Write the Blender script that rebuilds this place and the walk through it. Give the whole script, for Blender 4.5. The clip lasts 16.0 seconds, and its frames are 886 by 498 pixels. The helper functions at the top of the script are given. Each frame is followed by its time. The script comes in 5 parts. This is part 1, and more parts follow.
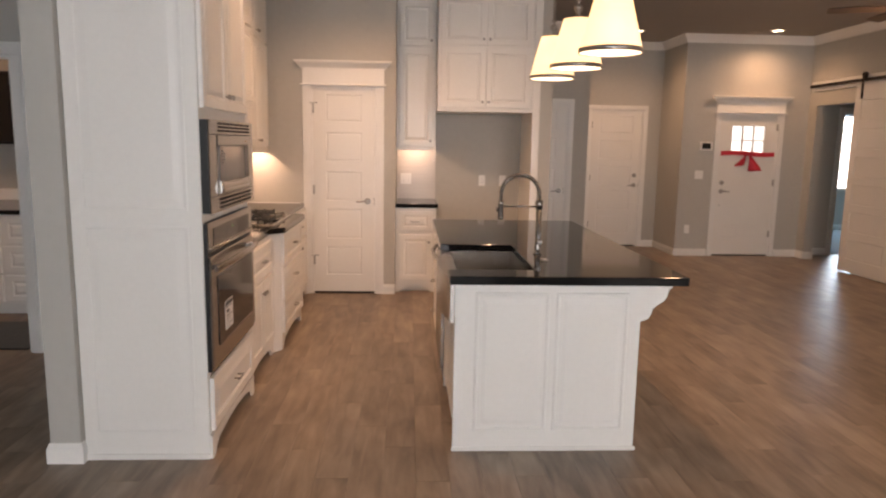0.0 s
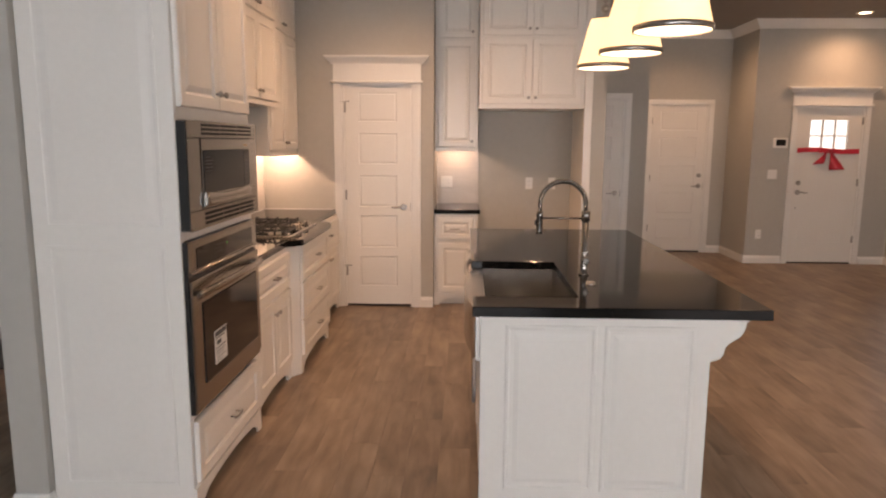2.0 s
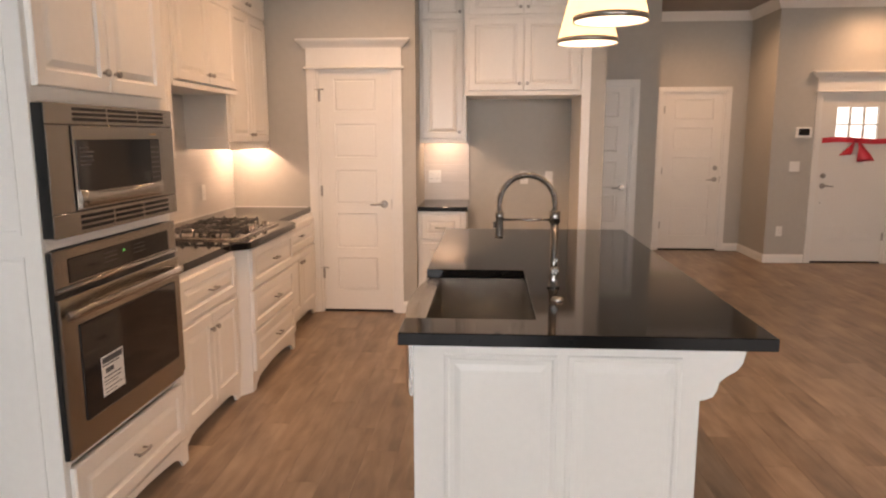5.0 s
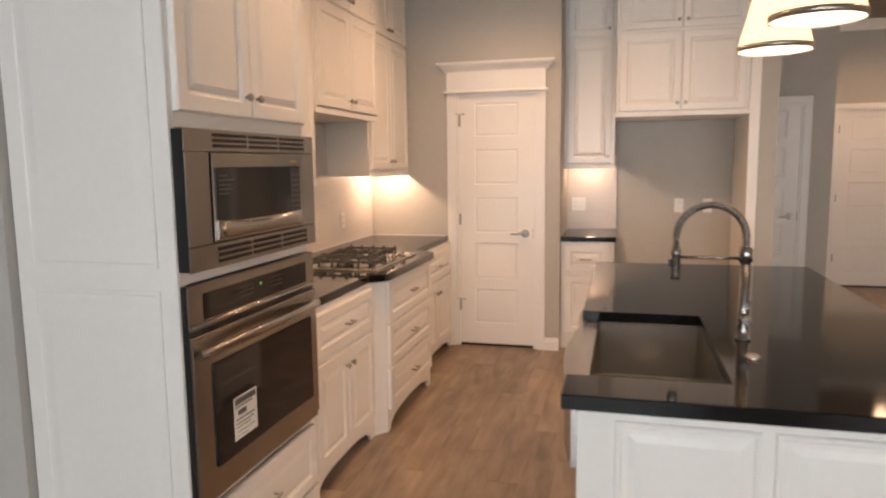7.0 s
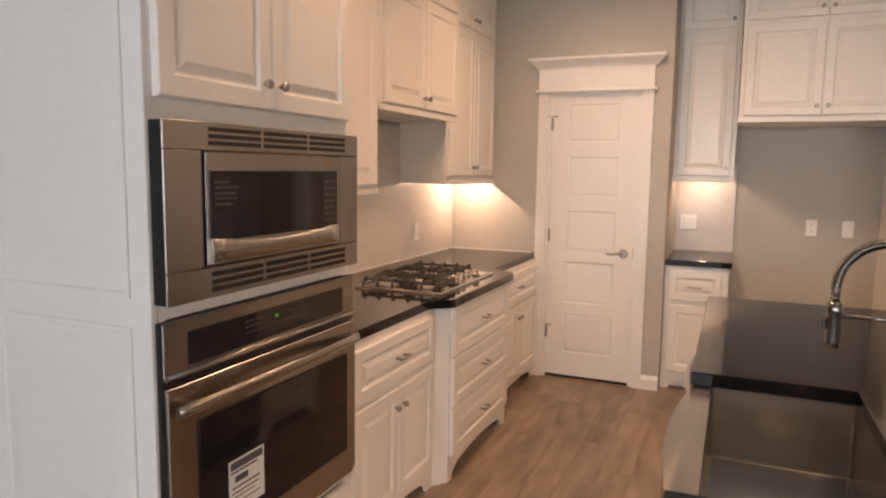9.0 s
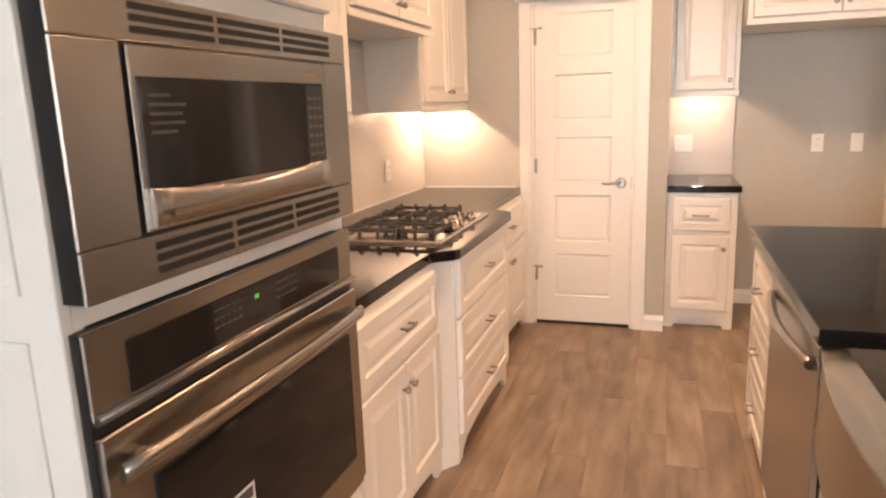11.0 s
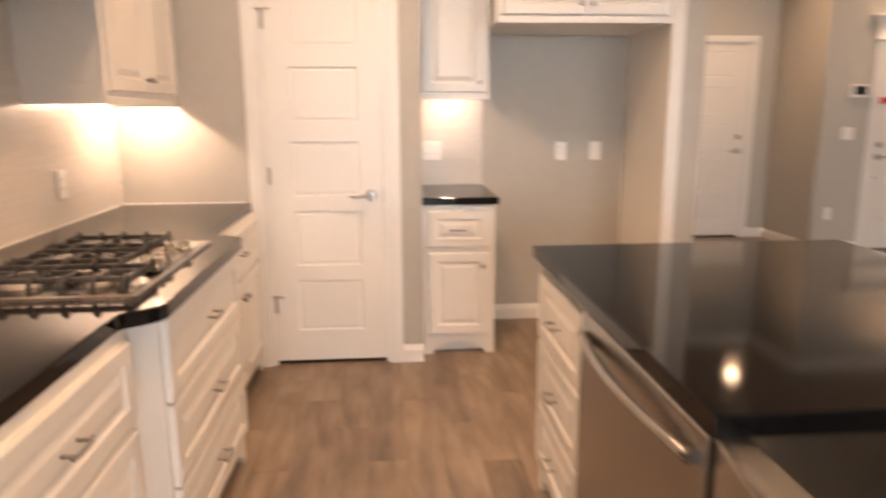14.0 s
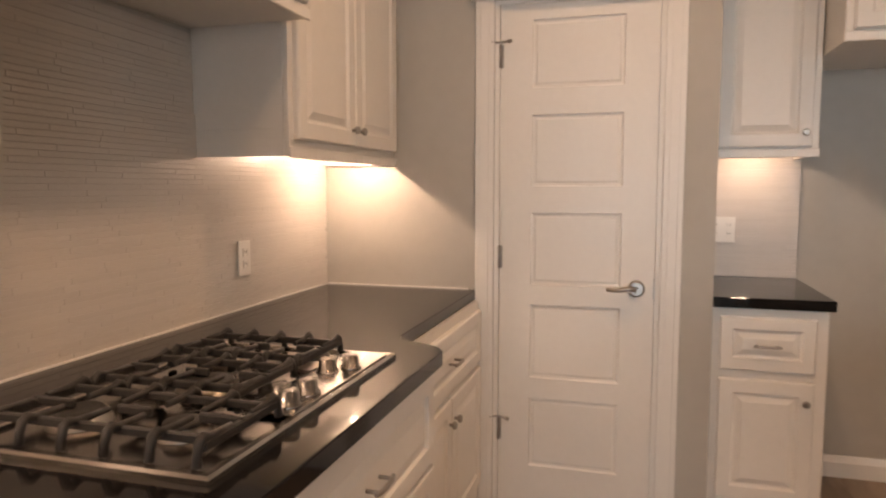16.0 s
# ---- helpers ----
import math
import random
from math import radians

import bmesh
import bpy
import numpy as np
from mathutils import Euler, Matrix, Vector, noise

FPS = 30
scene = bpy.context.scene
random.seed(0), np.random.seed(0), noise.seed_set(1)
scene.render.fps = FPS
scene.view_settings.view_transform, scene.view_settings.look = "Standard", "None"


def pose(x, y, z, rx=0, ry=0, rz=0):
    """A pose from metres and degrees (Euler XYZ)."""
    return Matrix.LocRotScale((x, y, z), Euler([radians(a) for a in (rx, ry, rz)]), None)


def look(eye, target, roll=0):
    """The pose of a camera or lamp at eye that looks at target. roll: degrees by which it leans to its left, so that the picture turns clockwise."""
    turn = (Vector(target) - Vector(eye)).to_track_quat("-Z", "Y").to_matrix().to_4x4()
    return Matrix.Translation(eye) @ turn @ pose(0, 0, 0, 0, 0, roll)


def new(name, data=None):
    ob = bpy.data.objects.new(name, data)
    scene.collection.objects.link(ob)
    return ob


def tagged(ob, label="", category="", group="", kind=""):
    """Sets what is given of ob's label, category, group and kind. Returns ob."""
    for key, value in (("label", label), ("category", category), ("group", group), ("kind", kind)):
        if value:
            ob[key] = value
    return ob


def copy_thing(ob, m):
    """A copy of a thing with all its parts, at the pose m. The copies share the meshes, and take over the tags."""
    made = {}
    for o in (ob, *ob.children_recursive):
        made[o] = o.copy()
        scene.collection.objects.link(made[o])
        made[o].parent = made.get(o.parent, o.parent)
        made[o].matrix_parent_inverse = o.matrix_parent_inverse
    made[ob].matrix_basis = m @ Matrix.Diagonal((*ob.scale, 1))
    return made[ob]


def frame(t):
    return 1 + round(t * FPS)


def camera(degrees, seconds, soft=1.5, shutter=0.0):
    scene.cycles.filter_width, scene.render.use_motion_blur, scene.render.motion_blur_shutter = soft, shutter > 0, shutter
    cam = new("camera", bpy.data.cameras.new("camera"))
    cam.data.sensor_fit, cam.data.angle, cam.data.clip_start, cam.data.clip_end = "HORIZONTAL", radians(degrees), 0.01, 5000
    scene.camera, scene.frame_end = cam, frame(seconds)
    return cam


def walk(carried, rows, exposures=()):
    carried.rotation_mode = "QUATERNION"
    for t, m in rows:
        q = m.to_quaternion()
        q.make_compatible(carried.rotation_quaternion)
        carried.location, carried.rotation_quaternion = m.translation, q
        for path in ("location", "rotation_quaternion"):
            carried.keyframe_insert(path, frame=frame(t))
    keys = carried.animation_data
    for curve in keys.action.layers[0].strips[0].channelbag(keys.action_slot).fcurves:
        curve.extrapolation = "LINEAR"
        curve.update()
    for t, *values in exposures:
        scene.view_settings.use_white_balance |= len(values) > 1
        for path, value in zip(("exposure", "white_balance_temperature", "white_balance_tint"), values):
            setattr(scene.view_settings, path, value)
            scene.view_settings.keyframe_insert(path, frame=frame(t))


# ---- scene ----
cam = camera(66.0, 16.0, soft=2.1, shutter=0.5)
PATH = [
    (0, (0.371, 0.11, 1.528), (0.472, 2.084, 1.221), 1.0),
    (0.5, (0.384, 0.186, 1.524), (0.528, 2.155, 1.205), -0.8),
    (1, (0.473, 0.337, 1.528), (0.61, 2.309, 1.224), -0.9),
    (1.5, (0.533, 0.48, 1.55), (0.558, 2.459, 1.266), 0.3),
    (2, (0.535, 0.671, 1.54), (0.469, 2.646, 1.229), 0.3),
    (2.5, (0.559, 0.88, 1.543), (0.552, 2.857, 1.246), -0.3),
    (3, (0.659, 1.021, 1.542), (0.713, 2.999, 1.251), -1.1),
    (3.5, (0.789, 1.142, 1.543), (0.836, 3.123, 1.268), 0.1),
    (4, (0.839, 1.189, 1.533), (0.819, 3.162, 1.205), 0.9),
    (6.5, (0.839, 1.344, 1.496), (0.452, 3.283, 1.196), -1.8),
    (7, (0.708, 1.521, 1.503), (0.202, 3.44, 1.255), -0.7),
    (7.5, (0.63, 1.642, 1.508), (0.116, 3.562, 1.286), -0.3),
    (8, (0.65, 1.787, 1.505), (0.037, 3.674, 1.254), -0.2),
    (8.5, (0.689, 1.957, 1.512), (-0.095, 3.784, 1.294), 1.0),
    (11, (0.219, 2.568, 1.439), (-0.393, 4.428, 1.033), -2.0),
    (11.5, (0.1, 2.697, 1.405), (-0.262, 4.615, 0.966), -1.9),
    (12, (-0.05, 2.722, 1.414), (0.152, 4.654, 0.94), -5.3),
    (12.5, (-0.066, 2.754, 1.406), (0.405, 4.638, 0.928), -3.8),
    (13, (-0.044, 2.825, 1.398), (0.539, 4.673, 0.905), -3.0),
    (13.5, (-0.002, 2.994, 1.424), (0.577, 4.846, 0.942), -2.4),
    (14, (0.059, 3.272, 1.391), (0.212, 5.226, 0.991), -0.3),
    (14.5, (0.017, 3.566, 1.405), (-0.105, 5.531, 1.05), -0.5),
    (15, (0.014, 3.78, 1.415), (-0.238, 5.735, 1.075), -0.3),
    (15.5, (0.086, 3.996, 1.432), (-0.463, 5.898, 1.145), 0.3),
    (16, (-0.034, 4.246, 1.327), (-0.586, 6.16, 1.149), -0.0),
]
EXPOSURES = [(0, -0.04, 7900, 23), (1, 0.06, 7900, 23), (1.6, -0.14, 7850, 23), (3, -0.02, 8200, 23), (4, 0.02, 8300, 24), (6.5, 0.24, 7600, 19), (7, 0.14, 7600, 19), (7.5, 0.03, 7700, 20), (8.5, 0.03, 7600, 20), (11, 0.64, 7950, 21), (12, 1.03, 8150, 22), (13.3, 1.02, 7800, 20), (14, 0.52, 7500, 18), (14.7, -0.06, 7350, 17), (16, -0.30, 7350, 17)]
walk(cam, [(t, look(eye, target, roll)) for t, eye, target, roll in PATH], EXPOSURES)

# ---- world, sun, large lights ----
world = bpy.data.worlds.new("world")
scene.world = world
world.use_nodes = True
_sky = world.node_tree.nodes.new("ShaderNodeTexSky")
_sky.sky_type, _sky.sun_disc = "NISHITA", False
_sky.sun_elevation, _sky.sun_rotation = radians(40), radians(60)
world.node_tree.links.new(_sky.outputs[0], world.node_tree.nodes["Background"].inputs[0])
world.node_tree.nodes["Background"].inputs[1].default_value = 0.12
scene.view_settings.exposure = 0.0

WARM = (1.0, 0.64, 0.40)
SOFTWARM = (1.0, 0.655, 0.41)
DAY = (0.29, 0.665, 1.0)
PUCKWARM = (1.0, 0.73, 0.55)


def lamp(name, kind, m, watts, color, size=0.1, size_y=None, spread=None, cone=None):
    data = bpy.data.lights.new(name, kind)
    data.energy, data.color = watts, color
    if kind == "AREA":
        data.size = size
        if size_y:
            data.shape, data.size_y = "RECTANGLE", size_y
        if spread:
            data.spread = radians(spread)
    else:
        data.shadow_soft_size = size
        if kind == "SPOT":
            data.spot_size, data.spot_blend = radians(cone), 1.0
    ob = new(name, data)
    ob.matrix_world = m
    return ob


CEIL = 3.05
# Entry can is real, two aisle cans inferred; the rest are added, unseen.
CANS = [(-0.05, 5.9), (-0.15, 4.25), (1.15, 5.75), (2.6, 4.6), (5.15, 9.1), (4.6, 3.4), (3.4, 9.4)]
CAN_WATTS = (76, 66, 44, 30, 54, 25, 56)
PENDANTS = [(1.33, 3.45), (1.33, 4.14), (1.33, 4.81)]
RIM = 1.967
lamp("daylight_window", "AREA", look((0.2, -2.55, 1.55), (0.0, 2.0, 1.9)), 63, DAY, 2.6, 2.0)
lamp("daylight_window", "AREA", look((4.2, -2.55, 1.55), (4.2, 2.0, 1.7)), 24, DAY, 2.6, 2.0)
lamp("daylight_bedroom", "AREA", look((8.9, 12.7, 1.5), (8.6, 9.0, 0.9)), 60, DAY, 1.2, 1.4)
for (cx, cy), cw in zip(CANS, CAN_WATTS):
    lamp("can_and_fill_lamp", "SPOT", pose(cx, cy, CEIL - 0.03), cw, SOFTWARM, 0.06, cone=155)
for px, py in PENDANTS:
    lamp("pendant_bulb", "POINT", pose(px, py, RIM + 0.13), 22, WARM, 0.10)
lamp("under_cabinet_lamp", "POINT", pose(-1.122, 6.74, 1.489), 13.0, PUCKWARM, 0.010)
lamp("under_cabinet_lamp", "AREA", pose(-1.13, 4.65, 1.508), 6.5, PUCKWARM, 0.07, 0.07)
lamp("under_cabinet_lamp", "AREA", pose(0.44, 7.50, 1.545), 2.0, PUCKWARM, 0.07, 0.07)
lamp("fan_bulb", "POINT", pose(4.70, 6.0, 2.50), 18, SOFTWARM, 0.08)
# Added fill for the utility room; no fixture belongs to it.
lamp("utility_fill", "POINT", pose(-2.9, 5.3, 2.7), 25, WARM, 0.1)
# The copies include cans added only to carry fill light.


# ---- materials ----
def material(name, color, rough=0.5, metal=0.0, vary=0.06, scale=3.0, bump=0.0, bump_scale=120.0, stretch=(1, 1, 1), coat=0.0, rand=0.0, rough_vary=0.08, spec=0.5, brushed=0.0):
    """A surface with variation at two scales, fine relief and uneven gloss."""
    m = bpy.data.materials.new(name)
    m.use_nodes = True
    nt = m.node_tree
    b = nt.nodes["Principled BSDF"]
    b.inputs["Metallic"].default_value = metal
    b.inputs["Coat Weight"].default_value = coat
    b.inputs["Specular IOR Level"].default_value = spec
    if brushed:
        tan = nt.nodes.new("ShaderNodeTangent")
        tan.direction_type, tan.axis = "RADIAL", "Z"
        nt.links.new(tan.outputs[0], b.inputs["Tangent"])
        b.inputs["Anisotropic"].default_value, b.inputs["Anisotropic Rotation"].default_value = brushed, 0.25
    geo = nt.nodes.new("ShaderNodeNewGeometry")
    mp = nt.nodes.new("ShaderNodeMapping")
    mp.inputs["Scale"].default_value = stretch
    nt.links.new(geo.outputs["Position"], mp.inputs[0])
    n1 = nt.nodes.new("ShaderNodeTexNoise")
    n1.inputs["Scale"].default_value, n1.inputs["Detail"].default_value = scale, 4
    n2 = nt.nodes.new("ShaderNodeTexNoise")
    n2.inputs["Scale"].default_value, n2.inputs["Detail"].default_value = scale * 13, 3
    nt.links.new(mp.outputs[0], n1.inputs[0])
    nt.links.new(mp.outputs[0], n2.inputs[0])
    add = nt.nodes.new("ShaderNodeMath")
    add.operation = "ADD"
    nt.links.new(n1.outputs[0], add.inputs[0])
    nt.links.new(n2.outputs[0], add.inputs[1])
    last = add
    if rand:
        oi = nt.nodes.new("ShaderNodeObjectInfo")
        r = nt.nodes.new("ShaderNodeMath")
        r.operation = "MULTIPLY_ADD"
        r.inputs[1].default_value = rand
        nt.links.new(oi.outputs["Random"], r.inputs[0])
        nt.links.new(add.outputs[0], r.inputs[2])
        isl = nt.nodes.new("ShaderNodeMath")
        isl.operation = "MULTIPLY_ADD"
        isl.inputs[1].default_value = rand
        nt.links.new(geo.outputs["Random Per Island"], isl.inputs[0])
        nt.links.new(r.outputs[0], isl.inputs[2])
        last = isl
    mr = nt.nodes.new("ShaderNodeMapRange")
    mr.inputs["From Min"].default_value, mr.inputs["From Max"].default_value = 0.5, 1.5 + 2 * rand
    mr.inputs["To Min"].default_value, mr.inputs["To Max"].default_value = 1 - vary, 1 + vary
    nt.links.new(last.outputs[0], mr.inputs[0])
    mix = nt.nodes.new("ShaderNodeVectorMath")
    mix.operation = "SCALE"
    mix.inputs[0].default_value = color[:3]
    nt.links.new(mr.outputs[0], mix.inputs["Scale"])
    nt.links.new(mix.outputs[0], b.inputs["Base Color"])
    rr = nt.nodes.new("ShaderNodeMapRange")
    rr.inputs["To Min"].default_value, rr.inputs["To Max"].default_value = max(0.02, rough - rough_vary), min(1, rough + rough_vary)
    nt.links.new(n1.outputs[0], rr.inputs[0])
    nt.links.new(rr.outputs[0], b.inputs["Roughness"])
    if bump:
        n3 = nt.nodes.new("ShaderNodeTexNoise")
        n3.inputs["Scale"].default_value, n3.inputs["Detail"].default_value = bump_scale, 3
        nt.links.new(mp.outputs[0], n3.inputs[0])
        bp = nt.nodes.new("ShaderNodeBump")
        bp.inputs["Strength"].default_value, bp.inputs["Distance"].default_value = bump, 0.004
        nt.links.new(n3.outputs[0], bp.inputs["Height"])
        nt.links.new(bp.outputs[0], b.inputs["Normal"])
    return m


def glow(name, color, strength):
    m = bpy.data.materials.new(name)
    m.use_nodes = True
    b = m.node_tree.nodes["Principled BSDF"]
    b.inputs["Base Color"].default_value = (*color, 1)
    b.inputs["Emission Color"].default_value = (*color, 1)
    b.inputs["Emission Strength"].default_value = strength
    return m


def clear_glass(name):
    m = bpy.data.materials.new(name)
    m.use_nodes = True
    b = m.node_tree.nodes["Principled BSDF"]
    b.inputs["Transmission Weight"].default_value = 1.0
    b.inputs["Roughness"].default_value = 0.02
    b.inputs["IOR"].default_value = 1.45
    return m


WHITE = material("white_cabinet_paint", (0.80, 0.77, 0.72), 0.32, vary=0.03, bump=0.06, bump_scale=90)
TRIM = material("white_trim_paint", (0.80, 0.78, 0.74), 0.38, vary=0.03, bump=0.05)
DOORWHITE = material("white_door_paint", (0.79, 0.76, 0.71), 0.36, vary=0.03, bump=0.05)
WALL = material("greige_wall_paint", (0.475, 0.453, 0.410), 0.75, vary=0.05, scale=1.5, bump=0.35, bump_scale=260)
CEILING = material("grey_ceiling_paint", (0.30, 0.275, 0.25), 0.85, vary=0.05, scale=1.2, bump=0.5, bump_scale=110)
GRANITE = material("black_granite", (0.007, 0.0065, 0.0065), 0.07, vary=0.6, scale=26, rough_vary=0.025, spec=0.30)
STEEL = material("brushed_stainless_steel", (0.42, 0.396, 0.37), 0.25, 1.0, vary=0.004, scale=2, stretch=(2, 2, 160), rough_vary=0.006, brushed=0.65)
SINKSTEEL = material("brushed_sink_steel", (0.46, 0.435, 0.40), 0.22, 1.0, vary=0.04, scale=3, stretch=(20, 1, 20), rough_vary=0.04)
NICKEL = material("satin_nickel", (0.40, 0.375, 0.345), 0.34, 1.0, vary=0.05, scale=30)
DARKGLASS = material("black_appliance_glass", (0.012, 0.012, 0.013), 0.06, vary=0.2, rough_vary=0.02)
BLACK = material("black_enamel", (0.015, 0.014, 0.013), 0.35, vary=0.3, scale=30)
IRON = material("black_cast_iron", (0.02, 0.019, 0.018), 0.55, vary=0.3, scale=40, bump=0.4, bump_scale=300)
# Near-black that paints the shade inside slots and under doors.
GAPSHADE = material("dark_gap_shade", (0.02, 0.018, 0.016), 0.8)
BRONZE = material("dark_bronze_metal", (0.03, 0.022, 0.018), 0.45, 0.8, vary=0.2, scale=20)
FAUCETSTEEL = material("satin_faucet_steel", (0.30, 0.285, 0.265), 0.24, 1.0, vary=0.05, scale=30)
PANSTEEL = material("dark_polished_steel_pan", (0.24, 0.225, 0.21), 0.17, 1.0, vary=0.1, scale=9)
GROUT = material("brown_grout", (0.215, 0.168, 0.12), 0.85, vary=0.15, scale=30)
TILEGROUT = material("pale_grout", (0.60, 0.555, 0.51), 0.85, vary=0.1, scale=30)
PLATE = material("white_plastic", (0.82, 0.80, 0.76), 0.3, vary=0.02)
RIBBON = material("red_satin_ribbon", (0.62, 0.03, 0.05), 0.4, vary=0.1, scale=20)
PAPER = material("white_paper_label", (0.8, 0.79, 0.76), 0.6, vary=0.03, scale=30)
# Printing colour, also the painted shade inside the water box.
INK = material("grey_print_recess_shade", (0.08, 0.08, 0.085), 0.6)
CARPET = material("grey_carpet", (0.30, 0.30, 0.31), 0.95, vary=0.2, scale=8, bump=0.8, bump_scale=300)
TILE = material("white_linear_tile", (0.62, 0.575, 0.53), 0.32, vary=0.09, scale=4, rand=0.9, bump=0.15, bump_scale=80, stretch=(1, 0.3, 6))
SHADE = glow("lit_linen_shade", (1.0, 0.72, 0.42), 1.6)
DIFFUSER = glow("lit_frosted_diffuser", (1.0, 0.85, 0.65), 3.2)
BULB = glow("lit_lamp_lens", (1.0, 0.86, 0.66), 9.0)
PUCK = glow("lit_strip_lens", (1.0, 0.8, 0.55), 6.0)
ENTRYSKY = glow("bright_porch_daylight", (0.93, 0.97, 1.0), 1.7)
OUTSIDE = glow("bright_outdoors", (0.95, 0.97, 1.0), 7.0)
GREENLED = glow("green_clock_digits", (0.05, 0.6, 0.1), 0.12)
GLASS = clear_glass("clear_window_glass")


def wood_tile():
    """Wood-look porcelain: long streaks, blotches and a shade of its own for each plank."""
    m = bpy.data.materials.new("wood_look_tile")
    m.use_nodes = True
    nt = m.node_tree
    b = nt.nodes["Principled BSDF"]
    geo = nt.nodes.new("ShaderNodeNewGeometry")
    oi = nt.nodes.new("ShaderNodeObjectInfo")
    s = nt.nodes.new("ShaderNodeMath")
    s.operation = "ADD"
    nt.links.new(oi.outputs["Random"], s.inputs[0])
    nt.links.new(geo.outputs["Random Per Island"], s.inputs[1])
    fr = nt.nodes.new("ShaderNodeMath")
    fr.operation = "FRACT"
    nt.links.new(s.outputs[0], fr.inputs[0])
    off = nt.nodes.new("ShaderNodeVectorMath")
    off.operation = "MULTIPLY_ADD"
    comb = nt.nodes.new("ShaderNodeCombineXYZ")
    nt.links.new(fr.outputs[0], comb.inputs[0])
    nt.links.new(fr.outputs[0], comb.inputs[1])
    nt.links.new(comb.outputs[0], off.inputs[0])
    off.inputs[1].default_value = (17.0, 31.0, 0)
    nt.links.new(geo.outputs["Position"], off.inputs[2])
    mp = nt.nodes.new("ShaderNodeMapping")
    mp.inputs["Scale"].default_value = (13, 1.9, 1)
    nt.links.new(off.outputs[0], mp.inputs[0])
    grain = nt.nodes.new("ShaderNodeTexNoise")
    grain.inputs["Scale"].default_value, grain.inputs["Detail"].default_value, grain.inputs["Distortion"].default_value = 1.2, 6, 0.6
    nt.links.new(mp.outputs[0], grain.inputs[0])
    mp2 = nt.nodes.new("ShaderNodeMapping")
    mp2.inputs["Scale"].default_value = (7, 2.6, 1)
    nt.links.new(off.outputs[0], mp2.inputs[0])
    blot = nt.nodes.new("ShaderNodeTexNoise")
    blot.inputs["Scale"].default_value, blot.inputs["Detail"].default_value = 1.0, 3
    nt.links.new(mp2.outputs[0], blot.inputs[0])
    ramp = nt.nodes.new("ShaderNodeValToRGB")
    ramp.color_ramp.elements[0].position, ramp.color_ramp.elements[0].color = 0.30, (0.116, 0.082, 0.060, 1)
    ramp.color_ramp.elements[1].position, ramp.color_ramp.elements[1].color = 0.70, (0.365, 0.278, 0.208, 1)
    e = ramp.color_ramp.elements.new(0.5)
    e.color = (0.240, 0.176, 0.130, 1)
    mixf = nt.nodes.new("ShaderNodeMath")
    mixf.operation = "MULTIPLY_ADD"
    mixf.inputs[1].default_value = 0.48
    nt.links.new(blot.outputs[0], mixf.inputs[0])
    half = nt.nodes.new("ShaderNodeMath")
    half.operation = "MULTIPLY_ADD"
    half.inputs[1].default_value = 0.52
    nt.links.new(grain.outputs[0], half.inputs[0])
    sh = nt.nodes.new("ShaderNodeMath")
    sh.operation = "MULTIPLY_ADD"
    sh.inputs[1].default_value, sh.inputs[2].default_value = 0.13, -0.065
    nt.links.new(fr.outputs[0], sh.inputs[0])
    nt.links.new(sh.outputs[0], half.inputs[2])
    nt.links.new(half.outputs[0], mixf.inputs[2])
    nt.links.new(mixf.outputs[0], ramp.inputs[0])
    nt.links.new(ramp.outputs[0], b.inputs["Base Color"])
    rr = nt.nodes.new("ShaderNodeMapRange")
    rr.inputs["To Min"].default_value, rr.inputs["To Max"].default_value = 0.30, 0.48
    nt.links.new(grain.outputs[0], rr.inputs[0])
    nt.links.new(rr.outputs[0], b.inputs["Roughness"])
    bp = nt.nodes.new("ShaderNodeBump")
    bp.inputs["Strength"].default_value, bp.inputs["Distance"].default_value = 0.12, 0.002
    nt.links.new(grain.outputs[0], bp.inputs["Height"])
    nt.links.new(bp.outputs[0], b.inputs["Normal"])
    return m


FLOORTILE = wood_tile()


# ---- mesh helpers ----
def box(bm, x0, x1, y0, y1, z0, z1, bevel=0.0, seg=1):
    x0, x1, y0, y1, z0, z1 = min(x0, x1), max(x0, x1), min(y0, y1), max(y0, y1), min(z0, z1), max(z0, z1)
    vs = [bm.verts.new((x, y, z)) for x in (x0, x1) for y in (y0, y1) for z in (z0, z1)]
    fs = [bm.faces.new([vs[i] for i in f]) for f in ((0, 1, 3, 2), (4, 6, 7, 5), (0, 4, 5, 1), (2, 3, 7, 6), (0, 2, 6, 4), (1, 5, 7, 3))]
    if bevel:
        es = list({e for f in fs for e in f.edges})
        bmesh.ops.bevel(bm, geom=es, offset=bevel, segments=seg, affect="EDGES", profile=0.5)
    return bm


def tube(bm, pts, r, n=10, cap=True):
    """A round bar along points; r is one radius or one for each point."""
    pts = [Vector(p) for p in pts]
    rs = r if isinstance(r, (list, tuple)) else [r] * len(pts)
    loops = []
    side = None
    for i, p in enumerate(pts):
        d = (pts[min(i + 1, len(pts) - 1)] - pts[max(i - 1, 0)]).normalized()
        if side is None:
            side = d.orthogonal().normalized()
        side = (side - d * side.dot(d)).normalized()
        up = d.cross(side)
        loops.append([bm.verts.new(p + (side * math.cos(2 * math.pi * k / n) + up * math.sin(2 * math.pi * k / n)) * rs[i]) for k in range(n)])
    for a, b in zip(loops, loops[1:]):
        for k in range(n):
            f = bm.faces.new((a[k], a[(k + 1) % n], b[(k + 1) % n], b[k]))
            f.smooth = True
    if cap:
        bm.faces.new(loops[0][::-1])
        bm.faces.new(loops[-1])
    return bm


